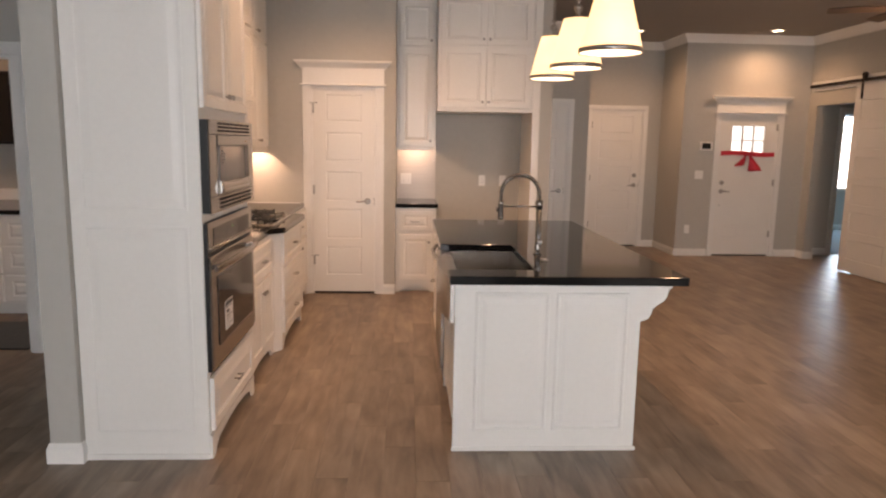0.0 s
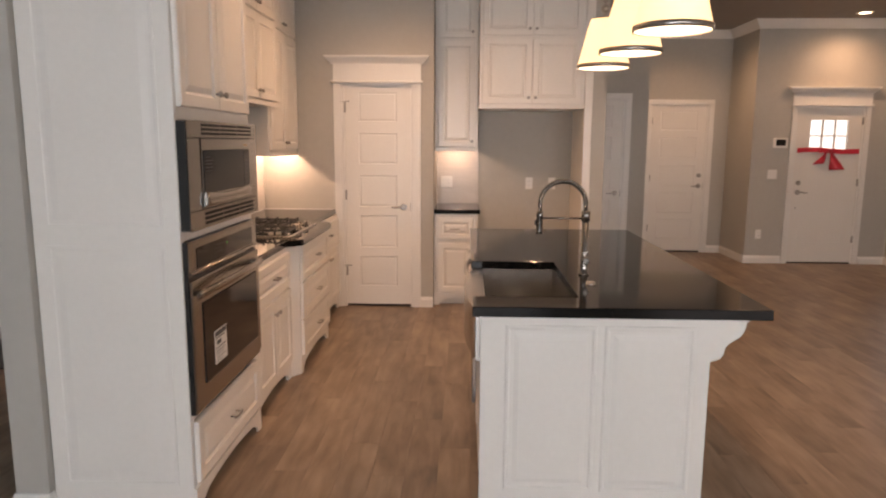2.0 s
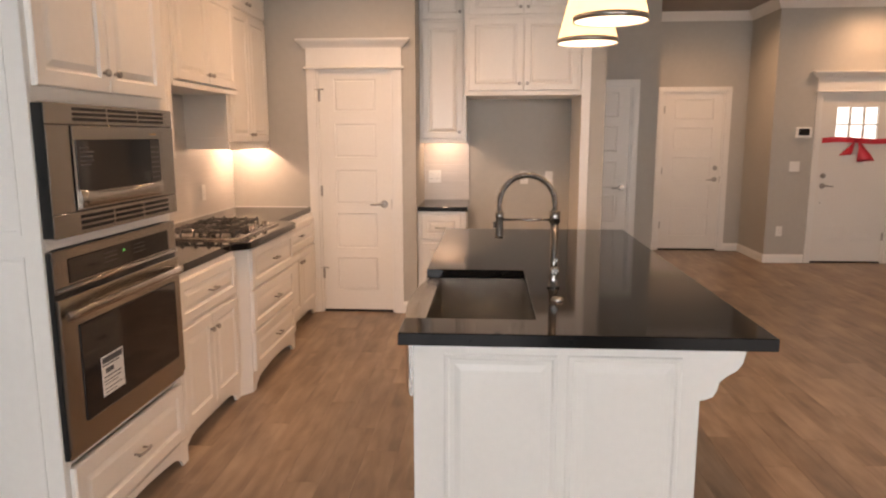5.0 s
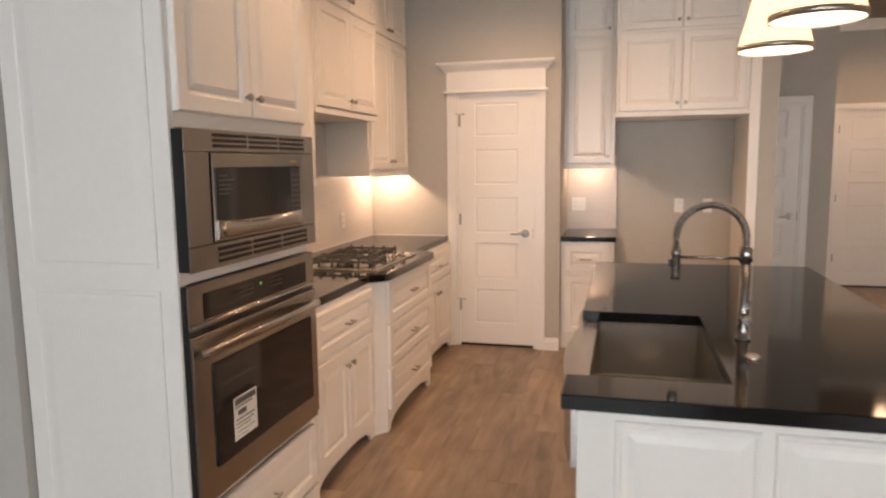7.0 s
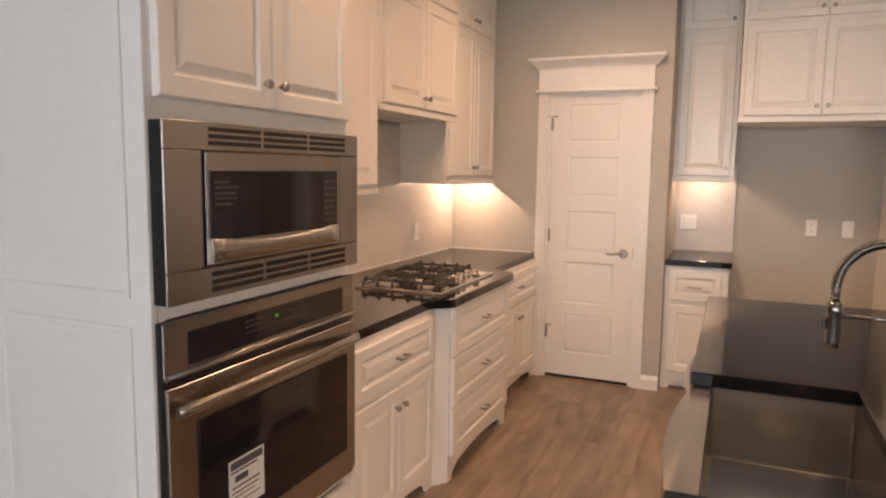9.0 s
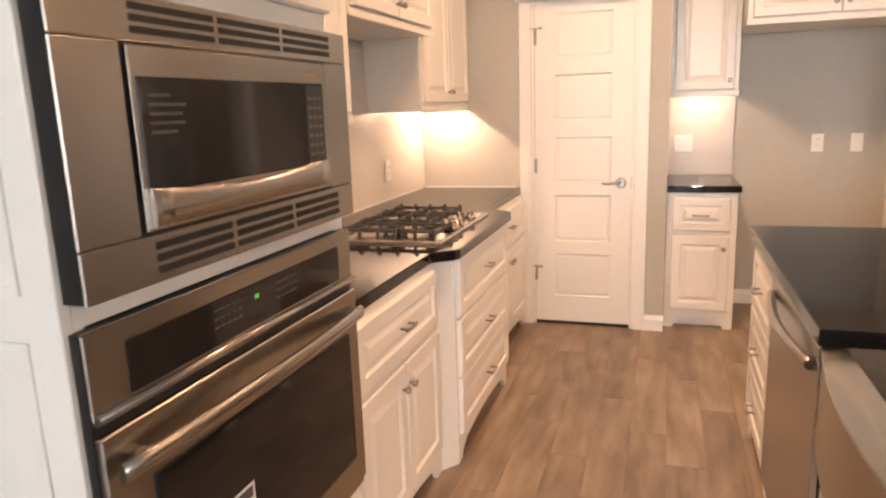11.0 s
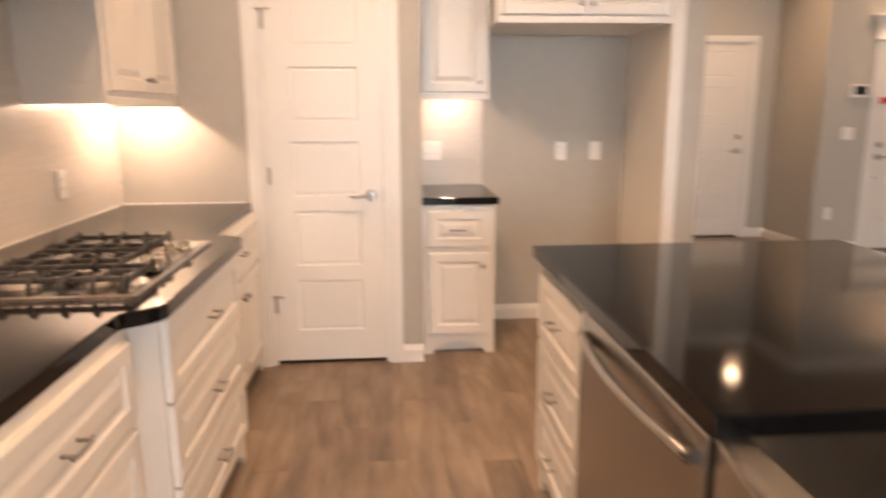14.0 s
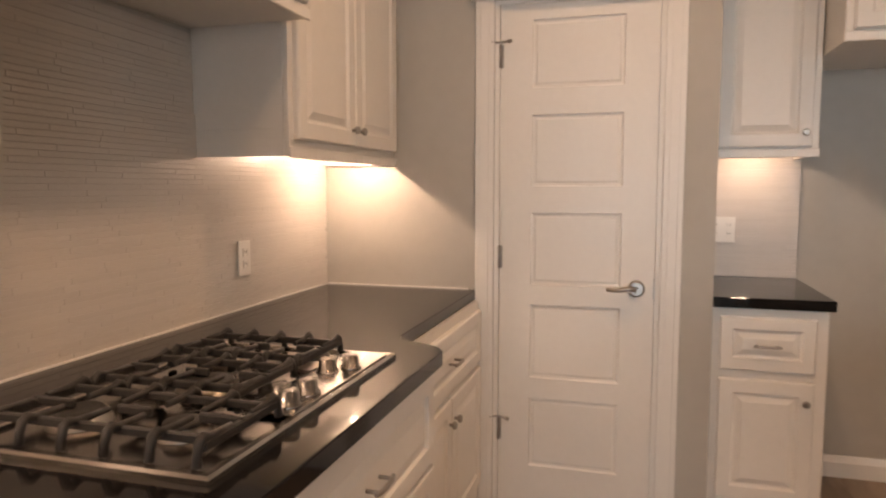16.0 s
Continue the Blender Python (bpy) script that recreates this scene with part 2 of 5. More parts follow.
def lathe(bm, profile, n=32, center=(0, 0, 0), smooth=True):
    """Rings of (radius, height) about the vertical."""
    loops = []
    for r, z in profile:
        loops.append([bm.verts.new((center[0] + r * math.cos(2 * math.pi * k / n), center[1] + r * math.sin(2 * math.pi * k / n), center[2] + z)) for k in range(n)])
    for a, b in zip(loops, loops[1:]):
        for k in range(n):
            f = bm.faces.new((a[k], a[(k + 1) % n], b[(k + 1) % n], b[k]))
            f.smooth = smooth
    return loops


def rings(bm, x0, x1, z0, z1, prof, back=True):
    """Nested rectangles: prof is rows of (inset, y), the last one closed; a leaf that faces -y."""
    loops = []
    for i, y in prof:
        loops.append([bm.verts.new(p) for p in ((x0 + i, y, z0 + i), (x1 - i, y, z0 + i), (x1 - i, y, z1 - i), (x0 + i, y, z1 - i))])
    for a, b in zip(loops, loops[1:]):
        for k in range(4):
            bm.faces.new((a[k], a[(k + 1) % 4], b[(k + 1) % 4], b[k]))
    bm.faces.new(loops[-1])
    if back:
        bm.faces.new(loops[0][::-1])
    return bm


def extrude_xz(bm, poly, y0, y1):
    """A plate cut along an outline in x and z, from y0 to y1."""
    a = [bm.verts.new((x, y0, z)) for x, z in poly]
    b = [bm.verts.new((x, y1, z)) for x, z in poly]
    n = len(poly)
    bm.faces.new(a)
    bm.faces.new(b[::-1])
    for k in range(n):
        bm.faces.new((a[k], b[k], b[(k + 1) % n], a[(k + 1) % n]))
    bmesh.ops.recalc_face_normals(bm, faces=bm.faces)
    return bm


def extrude_xy(bm, poly, z0, z1, bevel=0.0):
    a = [bm.verts.new((x, y, z0)) for x, y in poly]
    b = [bm.verts.new((x, y, z1)) for x, y in poly]
    n = len(poly)
    fs = [bm.faces.new(a[::-1]), bm.faces.new(b)]
    for k in range(n):
        fs.append(bm.faces.new((a[k], a[(k + 1) % n], b[(k + 1) % n], b[k])))
    bmesh.ops.recalc_face_normals(bm, faces=fs)
    if bevel:
        es = [e for e in fs[1].edges] + [e for e in fs[0].edges]
        bmesh.ops.bevel(bm, geom=es, offset=bevel, segments=2, affect="EDGES", profile=0.5)
    return bm


def B():
    return bmesh.new()


def part(name, bm, mat, parent=None, label="", at=None):
    """One mesh object under a thing, or a thing of one mesh."""
    me = bpy.data.meshes.new(name)
    bmesh.ops.recalc_face_normals(bm, faces=bm.faces)
    bm.to_mesh(me)
    bm.free()
    me.materials.append(mat)
    ob = new(name, me)
    if parent is not None:
        ob.parent = parent
    if at is not None:
        ob.matrix_basis = at
    if label:
        ob["label"] = label
    return ob


def thing(name, m, label, category, group="", kind=""):
    ob = new(name)
    ob.empty_display_size = 0.1
    ob.matrix_world = m
    return tagged(ob, label, category, group, kind)


def solid(name, mat, label, category, *dims, bevel=0.0, kind="structure"):
    bm = B()
    for d in dims:
        box(bm, *d, bevel=bevel)
    return tagged(part(name, bm, mat), label, category, kind=kind)


# ---- the large structure ----
WX, PY, NX, BY = -1.34, 6.93, 0.235, 7.68   # kitchen west wall, pantry wall, nook side, nook back
solid("floor", GROUT, "brown grout bed under wood-look floor tiles", "floor", (-4.2, 7.6, -2.75, 9.85, -0.12, -0.003), (1.79, 4.3, 9.85, 10.55, -0.12, -0.003))
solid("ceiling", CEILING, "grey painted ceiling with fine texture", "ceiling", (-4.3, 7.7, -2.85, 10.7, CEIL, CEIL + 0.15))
solid("wall_west", WALL, "greige painted kitchen wall with free end", "wall", (WX - 0.10, WX, 3.56, PY, 0, CEIL), (-1.305, -1.165, 3.232, 3.56, 0, CEIL))
# pantry wall with its door opening
solid("wall_pantry", WALL, "greige painted wall around the pantry door", "wall",
      (WX - 0.10, -0.595, PY, PY + 0.12, 0, CEIL), (0.045, NX, PY, PY + 0.12, 0, CEIL), (-0.595, 0.045, PY, PY + 0.12, 2.055, CEIL))
solid("wall_nook_side", WALL, "greige painted return wall beside the nook", "wall", (NX - 0.12, NX, PY + 0.12, BY, 0, CEIL))
solid("wall_nook_back", WALL, "greige painted back wall of the refrigerator alcove", "wall", (NX - 0.12, 1.79, BY, BY + 0.12, 0, CEIL))
solid("wall_alcove_end", WALL, "greige painted wall beside the refrigerator alcove", "wall", (1.668, 1.79, 7.0, BY, 0, CEIL), (1.67, 1.79, BY + 0.12, 8.90, 0, CEIL))
solid("wall_closet", WALL, "greige painted wall around the closet door", "wall",
      (1.67, 1.83, 8.90, 9.02, 0, CEIL), (2.395, 2.66, 8.90, 9.02, 0, CEIL), (1.83, 2.395, 8.90, 9.02, 2.04, CEIL))
solid("wall_hall_side", WALL, "greige painted hall side wall", "wall", (2.54, 2.66, 9.02, 10.4, 0, CEIL))
solid("wall_garage", WALL, "greige painted wall around the garage door", "wall",
      (2.54, 3.09, 10.4, 10.52, 0, CEIL), (3.88, 4.27, 10.4, 10.52, 0, CEIL), (3.09, 3.88, 10.4, 10.52, 2.06, CEIL))
solid("wall_entry_side", WALL, "greige painted corner wall beside the entry", "wall", (4.15, 4.27, 9.67, 10.4, 0, CEIL))
solid("wall_entry", WALL, "greige painted wall around the front door", "wall",
      (4.15, 4.68, 9.55, 9.67, 0, CEIL), (5.53, 6.05, 9.55, 9.67, 0, CEIL), (4.68, 5.53, 9.55, 9.67, 2.0, CEIL))
solid("wall_east", WALL, "greige painted wall with opening behind barn door", "wall",
      (5.93, 6.05, -2.73, 8.30, 0, CEIL), (5.93, 6.05, 9.36, 9.55, 0, CEIL), (5.93, 6.05, 8.30, 9.36, 2.12, CEIL))
# small lobby and bedroom behind the barn door
solid("wall_lobby", WALL, "greige painted lobby walls around bedroom doorway", "wall",
      (6.05, 6.56, 9.74, 9.86, 0, CEIL), (7.34, 7.62, 9.74, 9.86, 0, CEIL), (6.56, 7.34, 9.74, 9.86, 2.05, CEIL), (7.5, 7.62, 7.6, 9.74, 0, CEIL), (6.05, 7.62, 7.5, 7.6, 0, CEIL))
solid("wall_bedroom", WALL, "grey painted bedroom walls with window opening", "wall",
      (6.3, 8.35, 12.85, 12.97, 0, CEIL), (9.65, 10.6, 12.85, 12.97, 0, CEIL), (8.35, 9.65, 12.85, 12.97, 0, 0.75), (8.35, 9.65, 12.85, 12.97, 2.2, CEIL),
      (6.3, 6.42, 9.86, 12.85, 0, CEIL), (10.48, 10.6, 9.86, 12.85, 0, CEIL), (7.62, 10.6, 9.74, 9.86, 0, CEIL))
solid("floor_bedroom", CARPET, "grey carpeted bedroom floor", "floor", (6.3, 10.6, 9.86, 12.97, -0.12, 0.0))
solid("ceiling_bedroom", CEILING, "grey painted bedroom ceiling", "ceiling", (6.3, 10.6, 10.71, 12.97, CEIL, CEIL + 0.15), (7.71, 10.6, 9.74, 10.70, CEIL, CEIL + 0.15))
# rear wall with two tall windows
solid("wall_south", WALL, "greige painted rear wall with window openings", "wall",
      (-4.2, -1.1, -2.85, -2.73, 0, CEIL), (1.5, 2.9, -2.85, -2.73, 0, CEIL), (5.5, 6.05, -2.85, -2.73, 0, CEIL),
      (-1.1, 1.5, -2.85, -2.73, 0, 0.5), (-1.1, 1.5, -2.85, -2.73, 2.5, CEIL), (2.9, 5.5, -2.85, -2.73, 0, 0.5), (2.9, 5.5, -2.85, -2.73, 2.5, CEIL))
solid("wall_outer_west", WALL, "greige painted outer wall", "wall", (-4.2, -4.08, -2.73, 7.0, 0, CEIL))
# passage wall with the utility room doorway
solid("wall_passage", WALL, "greige painted passage wall around utility doorway", "wall",
      (-2.30, WX - 0.10, 4.95, 5.07, 0, CEIL), (-4.08, -3.12, 4.95, 5.07, 0, CEIL), (-3.12, -2.30, 4.95, 5.07, 2.06, CEIL))
solid("wall_utility", WALL, "greige painted utility room walls", "wall", (-4.08, WX - 0.10, 6.93, 7.05, 0, CEIL))


def moulding_run(name, pts, prof, mat, label, category):
    """A moulding along a line of wall corners (counter-clockwise about the room); prof is (out from wall, height)."""
    bm = B()
    n = len(pts)
    rows = []
    for i, (x, y) in enumerate(pts):
        dirs = []
        if i > 0:
            dirs.append((Vector(pts[i]) - Vector(pts[i - 1])).normalized())
        if i < n - 1:
            dirs.append((Vector(pts[i + 1]) - Vector(pts[i])).normalized())
        norms = [Vector((-d.y, d.x)) for d in dirs]
        if len(norms) == 2 and norms[0].dot(norms[1]) < 0.99:
            off = (norms[0] + norms[1]) / (1 + norms[0].dot(norms[1]))
        else:
            off = norms[0]
        rows.append([bm.verts.new((x + off.x * o, y + off.y * o, z)) for o, z in prof])
    m = len(prof)
    for a, b in zip(rows, rows[1:]):
        for k in range(m):
            bm.faces.new((a[k], b[k], b[(k + 1) % m], a[(k + 1) % m]))
    bm.faces.new(rows[0])
    bm.faces.new(rows[-1][::-1])
    return tagged(part(name, bm, mat), label, category, kind="structure")


BASE = [(0.001, 0.0), (0.016, 0.0), (0.016, 0.07), (0.010, 0.085), (0.006, 0.098), (0.001, 0.10)]
CROWN = [(0.001, CEIL - 0.11), (0.014, CEIL - 0.11), (0.02, CEIL - 0.09), (0.05, CEIL - 0.05), (0.075, CEIL - 0.025), (0.085, CEIL - 0.001), (0.001, CEIL - 0.001)]
LB = "white painted baseboard along the wall"
for pts in ([(NX, PY), (0.115, PY)], [(1.60, BY), (0.60, BY)], [(3.02, 10.4), (2.66, 10.4), (2.66, 8.90), (2.47, 8.90)], [(1.79, 7.3), (1.79, 7.0), (1.675, 7.0)],
            [(4.61, 9.55), (4.15, 9.55), (4.15, 10.4), (3.95, 10.4)], [(5.93, 9.36), (5.93, 9.55), (5.60, 9.55)], [(5.93, -2.73), (5.93, 8.28)],
            [(-1.165, 3.26), (-1.165, 3.232), (-1.305, 3.232), (-1.305, 3.56), (WX - 0.10, 3.56), (WX - 0.10, 4.95), (-2.23, 4.95)], [(6.49, 9.74), (6.05, 9.74), (6.05, 9.36), (5.93, 9.36)],
            [(10.48, 9.86), (10.48, 12.85), (6.42, 12.85), (6.42, 9.86)]):
    moulding_run("baseboard", pts, BASE, TRIM, LB, "baseboard")
moulding_run("trim_crown", [(5.93, -2.73), (5.93, 9.55), (4.15, 9.55), (4.15, 10.4), (2.66, 10.4), (2.66, 8.90), (1.79, 8.90), (1.79, 7.0), (1.668, 7.0)], CROWN, TRIM, "white painted crown moulding at the ceiling", "crown moulding")


# ---- joinery ----
def leaf(parent, name, x0, x1, z0, z1, y=0.0, rail=0.055, mat=None, t=0.02):
    """A raised-panel cabinet front that stands proud of the face frame."""
    r = min(rail, (z1 - z0) * 0.24)
    bm = rings(B(), x0, x1, z0, z1, [(0, y), (0, y - t + 0.005), (0.005, y - t), (r - 0.004, y - t), (r + 0.003, y - t + 0.009), (r + 0.010, y - t + 0.010), (r + 0.030, y - t + 0.002), (r + 0.033, y - t + 0.001)])
    return part(name, bm, mat or WHITE, parent)


def knob(parent, x, z, y=-0.02):
    bm = B()
    tube(bm, [(x, y, z), (x, y - 0.012, z), (x, y - 0.014, z), (x, y - 0.022, z), (x, y - 0.027, z)], [0.006, 0.005, 0.013, 0.014, 0.009], 12)
    part("knob", bm, NICKEL, parent, "satin nickel knob")


def pull(parent, x, z, y=-0.02, half=0.048):
    bm = B()
    tube(bm, [(x - half, y - 0.026, z), (x - half * 0.5, y - 0.031, z), (x + half * 0.5, y - 0.031, z), (x + half, y - 0.026, z)], 0.0052, 8)
    for s in (-0.72, 0.72):
        tube(bm, [(x + half * s, y + 0.001, z), (x + half * s, y - 0.029, z)], 0.0045, 8)
    part("handle", bm, NICKEL, parent, "satin nickel bar pull")


def arch_foot(parent, w, y=0.0, depth=0.02, high=0.115):
    """A furniture base: two feet and an arched valance between them."""
    pts = [(0.0, 0.0), (0.055, 0.0), (0.062, 0.02), (0.075, 0.035), (0.10, 0.045), (0.125, 0.06)]
    n = 8
    for k in range(1, n):
        u = k / n
        pts.append((0.125 + (w - 0.25) * u, 0.06 + 0.022 * math.sin(math.pi * u)))
    pts += [(w - 0.125, 0.06), (w - 0.10, 0.045), (w - 0.075, 0.035), (w - 0.062, 0.02), (w - 0.055, 0.0), (w, 0.0), (w, high), (0, high)]
    part("foot_valance", extrude_xz(B(), pts, y, y + depth), WHITE, parent)


def carcass(parent, w, d, z0, z1, name="body"):
    return part(name, box(B(), 0, w, 0.0, d, z0, z1, 0.002), WHITE, parent)


def base_unit(name, m, w, d, label, fronts, valance=True):
    """fronts: rows of (kind, x0, x1, z0, z1, hardware); the front faces local -y."""
    ob = thing(name, m, label, "cabinet", "kitchen base cabinets")
    carcass(ob, w, d, 0.115, 0.873)
    if valance:
        arch_foot(ob, w)
        part("plinth", box(B(), 0.02, w - 0.02, 0.07, d, 0.0, 0.114), WHITE, ob)
    for kind, x0, x1, z0, z1, hw in fronts:
        f = leaf(ob, kind, x0, x1, z0, z1, -0.0005)
        for h in hw:
            if h[0] == "k":
                knob(f, h[1], h[2])
            else:
                pull(f, h[1], h[2])
    return ob


def upper_unit(name, m, w, d, z0, label, rows, skirt=0.12, top=2.95):
    """Wall cabinet: rows of (z0, z1, number of doors, knob side for one door)."""
    ob = thing(name, m, label, "cabinet", "kitchen wall cabinets")
    bm = B()
    box(bm, 0, w, 0.018, d, z0 + skirt, top)
    box(bm, 0, w, 0.0, 0.018, z0, top, 0.002)
    if skirt:
        box(bm, 0, 0.018, 0.018, d, z0, z0 + skirt - 0.0005)
        box(bm, w - 0.018, w, 0.018, d, z0, z0 + skirt - 0.0005)
    part("body", bm, WHITE, ob)
    part("bottom_rail", box(B(), -0.004, w + 0.004, -0.008, -0.0005, z0 - 0.006, z0 + 0.028, 0.003), WHITE, ob)
    for a, b, n, low in rows:
        gap = 0.026
        dw = (w - 2 * gap - (n - 1) * 0.006) / n
        for i in range(n):
            x0 = gap + i * (dw + 0.006)
            f = leaf(ob, "door", x0, x0 + dw, a, b, -0.0005)
            kx = x0 + dw - 0.028 if (i == 0) else x0 + 0.028
            knob(f, kx, a + 0.055 if low else b - 0.055)
    bm = B()
    extr = [(0.0, top - 0.02), (-0.012, top - 0.02), (-0.03, top + 0.03), (-0.065, CEIL - 0.004), (0.0, CEIL - 0.004)]
    a = [bm.verts.new((0, y, z)) for y, z in extr]
    b = [bm.verts.new((w, y, z)) for y, z in extr]
    bm.faces.new(a), bm.faces.new(b[::-1])
    for k in range(5):
        bm.faces.new((a[k], b[k], b[(k + 1) % 5], a[(k + 1) % 5]))
    part("crown", bm, WHITE, ob)
    return ob


def west(y, x):
    """A unit on the west wall that faces east; its local x runs north."""
    return pose(x, y, 0, 0, 0, 90)


# oven tower
TX, TY0, TY1 = -0.575, 3.265, 4.150
TW, TD = TY1 - TY0, TX - (-1.16)
tower = thing("oven_tower", west(TY0, TX), "tall white painted cabinet housing microwave and wall oven", "cabinet", "kitchen tall cabinets")
part("side_wall", box(B(), 0.0, 0.022, 0, TD, 0.0, 2.95, 0.002), WHITE, tower)
part("side_wall", box(B(), TW - 0.022, TW, 0, TD, 0.09, 2.95, 0.002), WHITE, tower)
part("back_wall", box(B(), 0.022, TW - 0.022, TD - 0.02, TD, 0.09, 2.95), WHITE, tower)
for nm, z0, z1 in (("shelf", 0.09, 0.112), ("shelf", 0.405, 0.425), ("shelf", 1.146, 1.182), ("top_box", 1.622, 2.95)):
    part(nm, box(B(), 0.022, TW - 0.022, 0.0, TD - 0.02, z0, z1), WHITE, tower)
for x0, x1 in ((0.0221, 0.042), (TW - 0.042, TW - 0.0221)):
    part("face_stile", box(B(), x0, x1, 0.001, 0.02, 0.1125, 1.6215), WHITE, tower)
# panelled side, two raised fields, low base strip
for z0, z1 in ((0.13, 1.13), (1.20, 2.30)):
    bm = B()
    rings(bm, 0.055, TD - 0.06, z0, z1, [(0, 0.0), (0.0, -0.005), (0.012, -0.005), (0.016, -0.0015), (0.03, -0.0015), (0.06, -0.005)], back=False)
    part("side_panel", bm, WHITE, tower, at=pose(0, TD, 0, 0, 0, -90) @ pose(0, -0.0008, 0))
part("side_base", box(B(), -0.012, -0.0008, -0.002, TD, 0.0, 0.028, 0.003), WHITE, tower)
arch_foot(tower, TW, -0.0125, 0.012)
part("plinth", box(B(), 0.0225, TW - 0.0225, 0.08, TD - 0.021, 0.0, 0.0895), WHITE, tower)
f = leaf(tower, "drawer", 0.03, TW - 0.03, 0.13, 0.395, -0.0005)
pull(f, TW / 2, 0.262)
for i in (0, 1):
    for a, b, hi in ((1.668, 2.42, False), (2.445, 2.93, False)):
        x0 = 0.026 + i * (TW - 0.05) / 2
        f = leaf(tower, "door", x0, x0 + (TW - 0.056) / 2, a, b, -0.0005)
        knob(f, x0 + (TW - 0.056) / 2 - 0.035 if i == 0 else x0 + 0.035, a + 0.07)


def slots(bm, x0, x1, z0, z1, rows, cols, y):
    gw, gh = (x1 - x0) / cols, (z1 - z0) / rows
    for c in range(cols):
        for r in range(rows):
            box(bm, x0 + c * gw + 0.008, x0 + (c + 1) * gw - 0.008, y - 0.0015, y + 0.004, z0 + r * gh + gh * 0.2, z0 + r * gh + gh * 0.8)


# built-in microwave
AX0 = 0.010
microwave = thing("microwave", west(TY0 + AX0, TX), "built-in stainless steel microwave with black glass door", "microwave")
W = 0.862
part("casing", box(B(), 0.001, W - 0.001, -0.0355, 0.4, 1.187, 1.615), BLACK, microwave, "black casing edge")
bm = B()
for d in ((0, 0.122, 1.262, 1.549), (0.750, W, 1.262, 1.549), (0, W, 1.550, 1.618), (0, W, 1.184, 1.261)):
    box(bm, d[0], d[1], -0.042, -0.036, d[2], d[3], 0.002)
part("trim_kit", bm, STEEL, microwave, "stainless steel trim frame")
for z0, z1 in ((1.559, 1.610), (1.194, 1.252)):
    bm = B()
    slots(bm, 0.14, W - 0.075, z0, z1, 3, 3, -0.0421)
    part("vent", bm, GAPSHADE, microwave, "dark louvred vent slots")
DX0, DX1 = 0.130, 0.742
mwdoor = part("door", box(B(), DX0, DX1, -0.046, -0.036, 1.266, 1.546, 0.002), STEEL, microwave)
part("window", box(B(), DX0 + 0.012, DX1 - 0.02, -0.0485, -0.0462, 1.325, 1.500, 0.002), DARKGLASS, mwdoor, "black glass window")
bm = B()
n = 14
rows = []
for k in range(n + 1):
    u = k / n
    x = DX0 + 0.012 + (DX1 - DX0 - 0.032) * u
    dip = 0.018 * math.sin(math.pi * u)
    rows.append([bm.verts.new(p) for p in ((x, -0.047, 1.272), (x, -0.056, 1.274), (x, -0.058, 1.300), (x, -0.054, 1.330 - dip), (x, -0.047, 1.334 - dip))])
for a, b in zip(rows, rows[1:]):
    for k in range(4):
        bm.faces.new((a[k], b[k], b[k + 1], a[k + 1])).smooth = True
bm.faces.new(rows[0]), bm.faces.new(rows[-1][::-1])
part("handle", bm, STEEL, mwdoor, "curved stainless steel door grip")
part("control_strip", box(B(), DX1 - 0.10, DX1 - 0.022, -0.0495, -0.0486, 1.33, 1.495), BLACK, mwdoor)
bm = B()
for r in range(7):
    for c in range(3):
        box(bm, DX1 - 0.092 + c * 0.022, DX1 - 0.078 + c * 0.022, -0.0500, -0.0496, 1.345 + r * 0.02, 1.351 + r * 0.02)
part("keypad", bm, material("dim_grey_print", (0.12, 0.12, 0.12), 0.5), mwdoor)
bm = B()
for r, wid in enumerate((0.05, 0.085, 0.075, 0.08, 0.06)):
    box(bm, DX0 + 0.03, DX0 + 0.03 + wid, -0.0490, -0.0486, 1.47 - r * 0.014, 1.475 - r * 0.014)
part("printing", bm, material("dark_grey_print", (0.07, 0.065, 0.065), 0.5), mwdoor)
part("badge", box(B(), DX1 - 0.09, DX1 - 0.04, -0.0466, -0.0462, 1.516, 1.522), material("amber_print", (0.45, 0.25, 0.08), 0.4), mwdoor)

# wall oven
oven = thing("wall_oven", west(TY0 + AX0, TX), "built-in stainless steel wall oven with paper label on glass", "oven")
part("casing", box(B(), 0.001, W - 0.001, -0.0175, 0.45, 0.430, 1.142), BLACK, oven, "black casing edge")
panel = part("control_panel", box(B(), 0, W, -0.024, -0.018, 1.010, 1.143, 0.002), STEEL, oven)
part("display", box(B(), 0.078, W - 0.072, -0.0262, -0.0242, 1.026, 1.110, 0.001), DARKGLASS, panel, "black glass touch display")
for kx in (0.29, 0.50):
    bm = B()
    for c, r in ((c, r) for c in range(5) for r in range(3)):
        box(bm, kx + c * 0.018, kx + 0.012 + c * 0.018, -0.0267, -0.0263, 1.058 + r * 0.016, 1.061 + r * 0.016)
    part("keypad", bm, INK, panel)
part("clock", box(B(), 0.420, 0.434, -0.0267, -0.0263, 1.079, 1.088), GREENLED, panel, "green clock digits")
part("ridge", tube(B(), [(0.003, -0.026, 1.012), (W - 0.003, -0.026, 1.012)], 0.009, 10), STEEL, panel)
odoor = part("door", box(B(), 0.0, W, -0.032, -0.018, 0.452, 0.985, 0.003), STEEL, oven)
part("window", box(B(), 0.095, W - 0.060, -0.0355, -0.0322, 0.535, 0.880, 0.004), DARKGLASS, odoor, "black glass window")
bm = B()
rows = []
for k in range(17):
    u = k / 16
    x = 0.012 + (W - 0.024) * u
    out = -0.045 - 0.034 * math.sin(math.pi * u)
    rows.append((x, out, 0.927 + 0.014 * math.sin(math.pi * u)))
loops = []
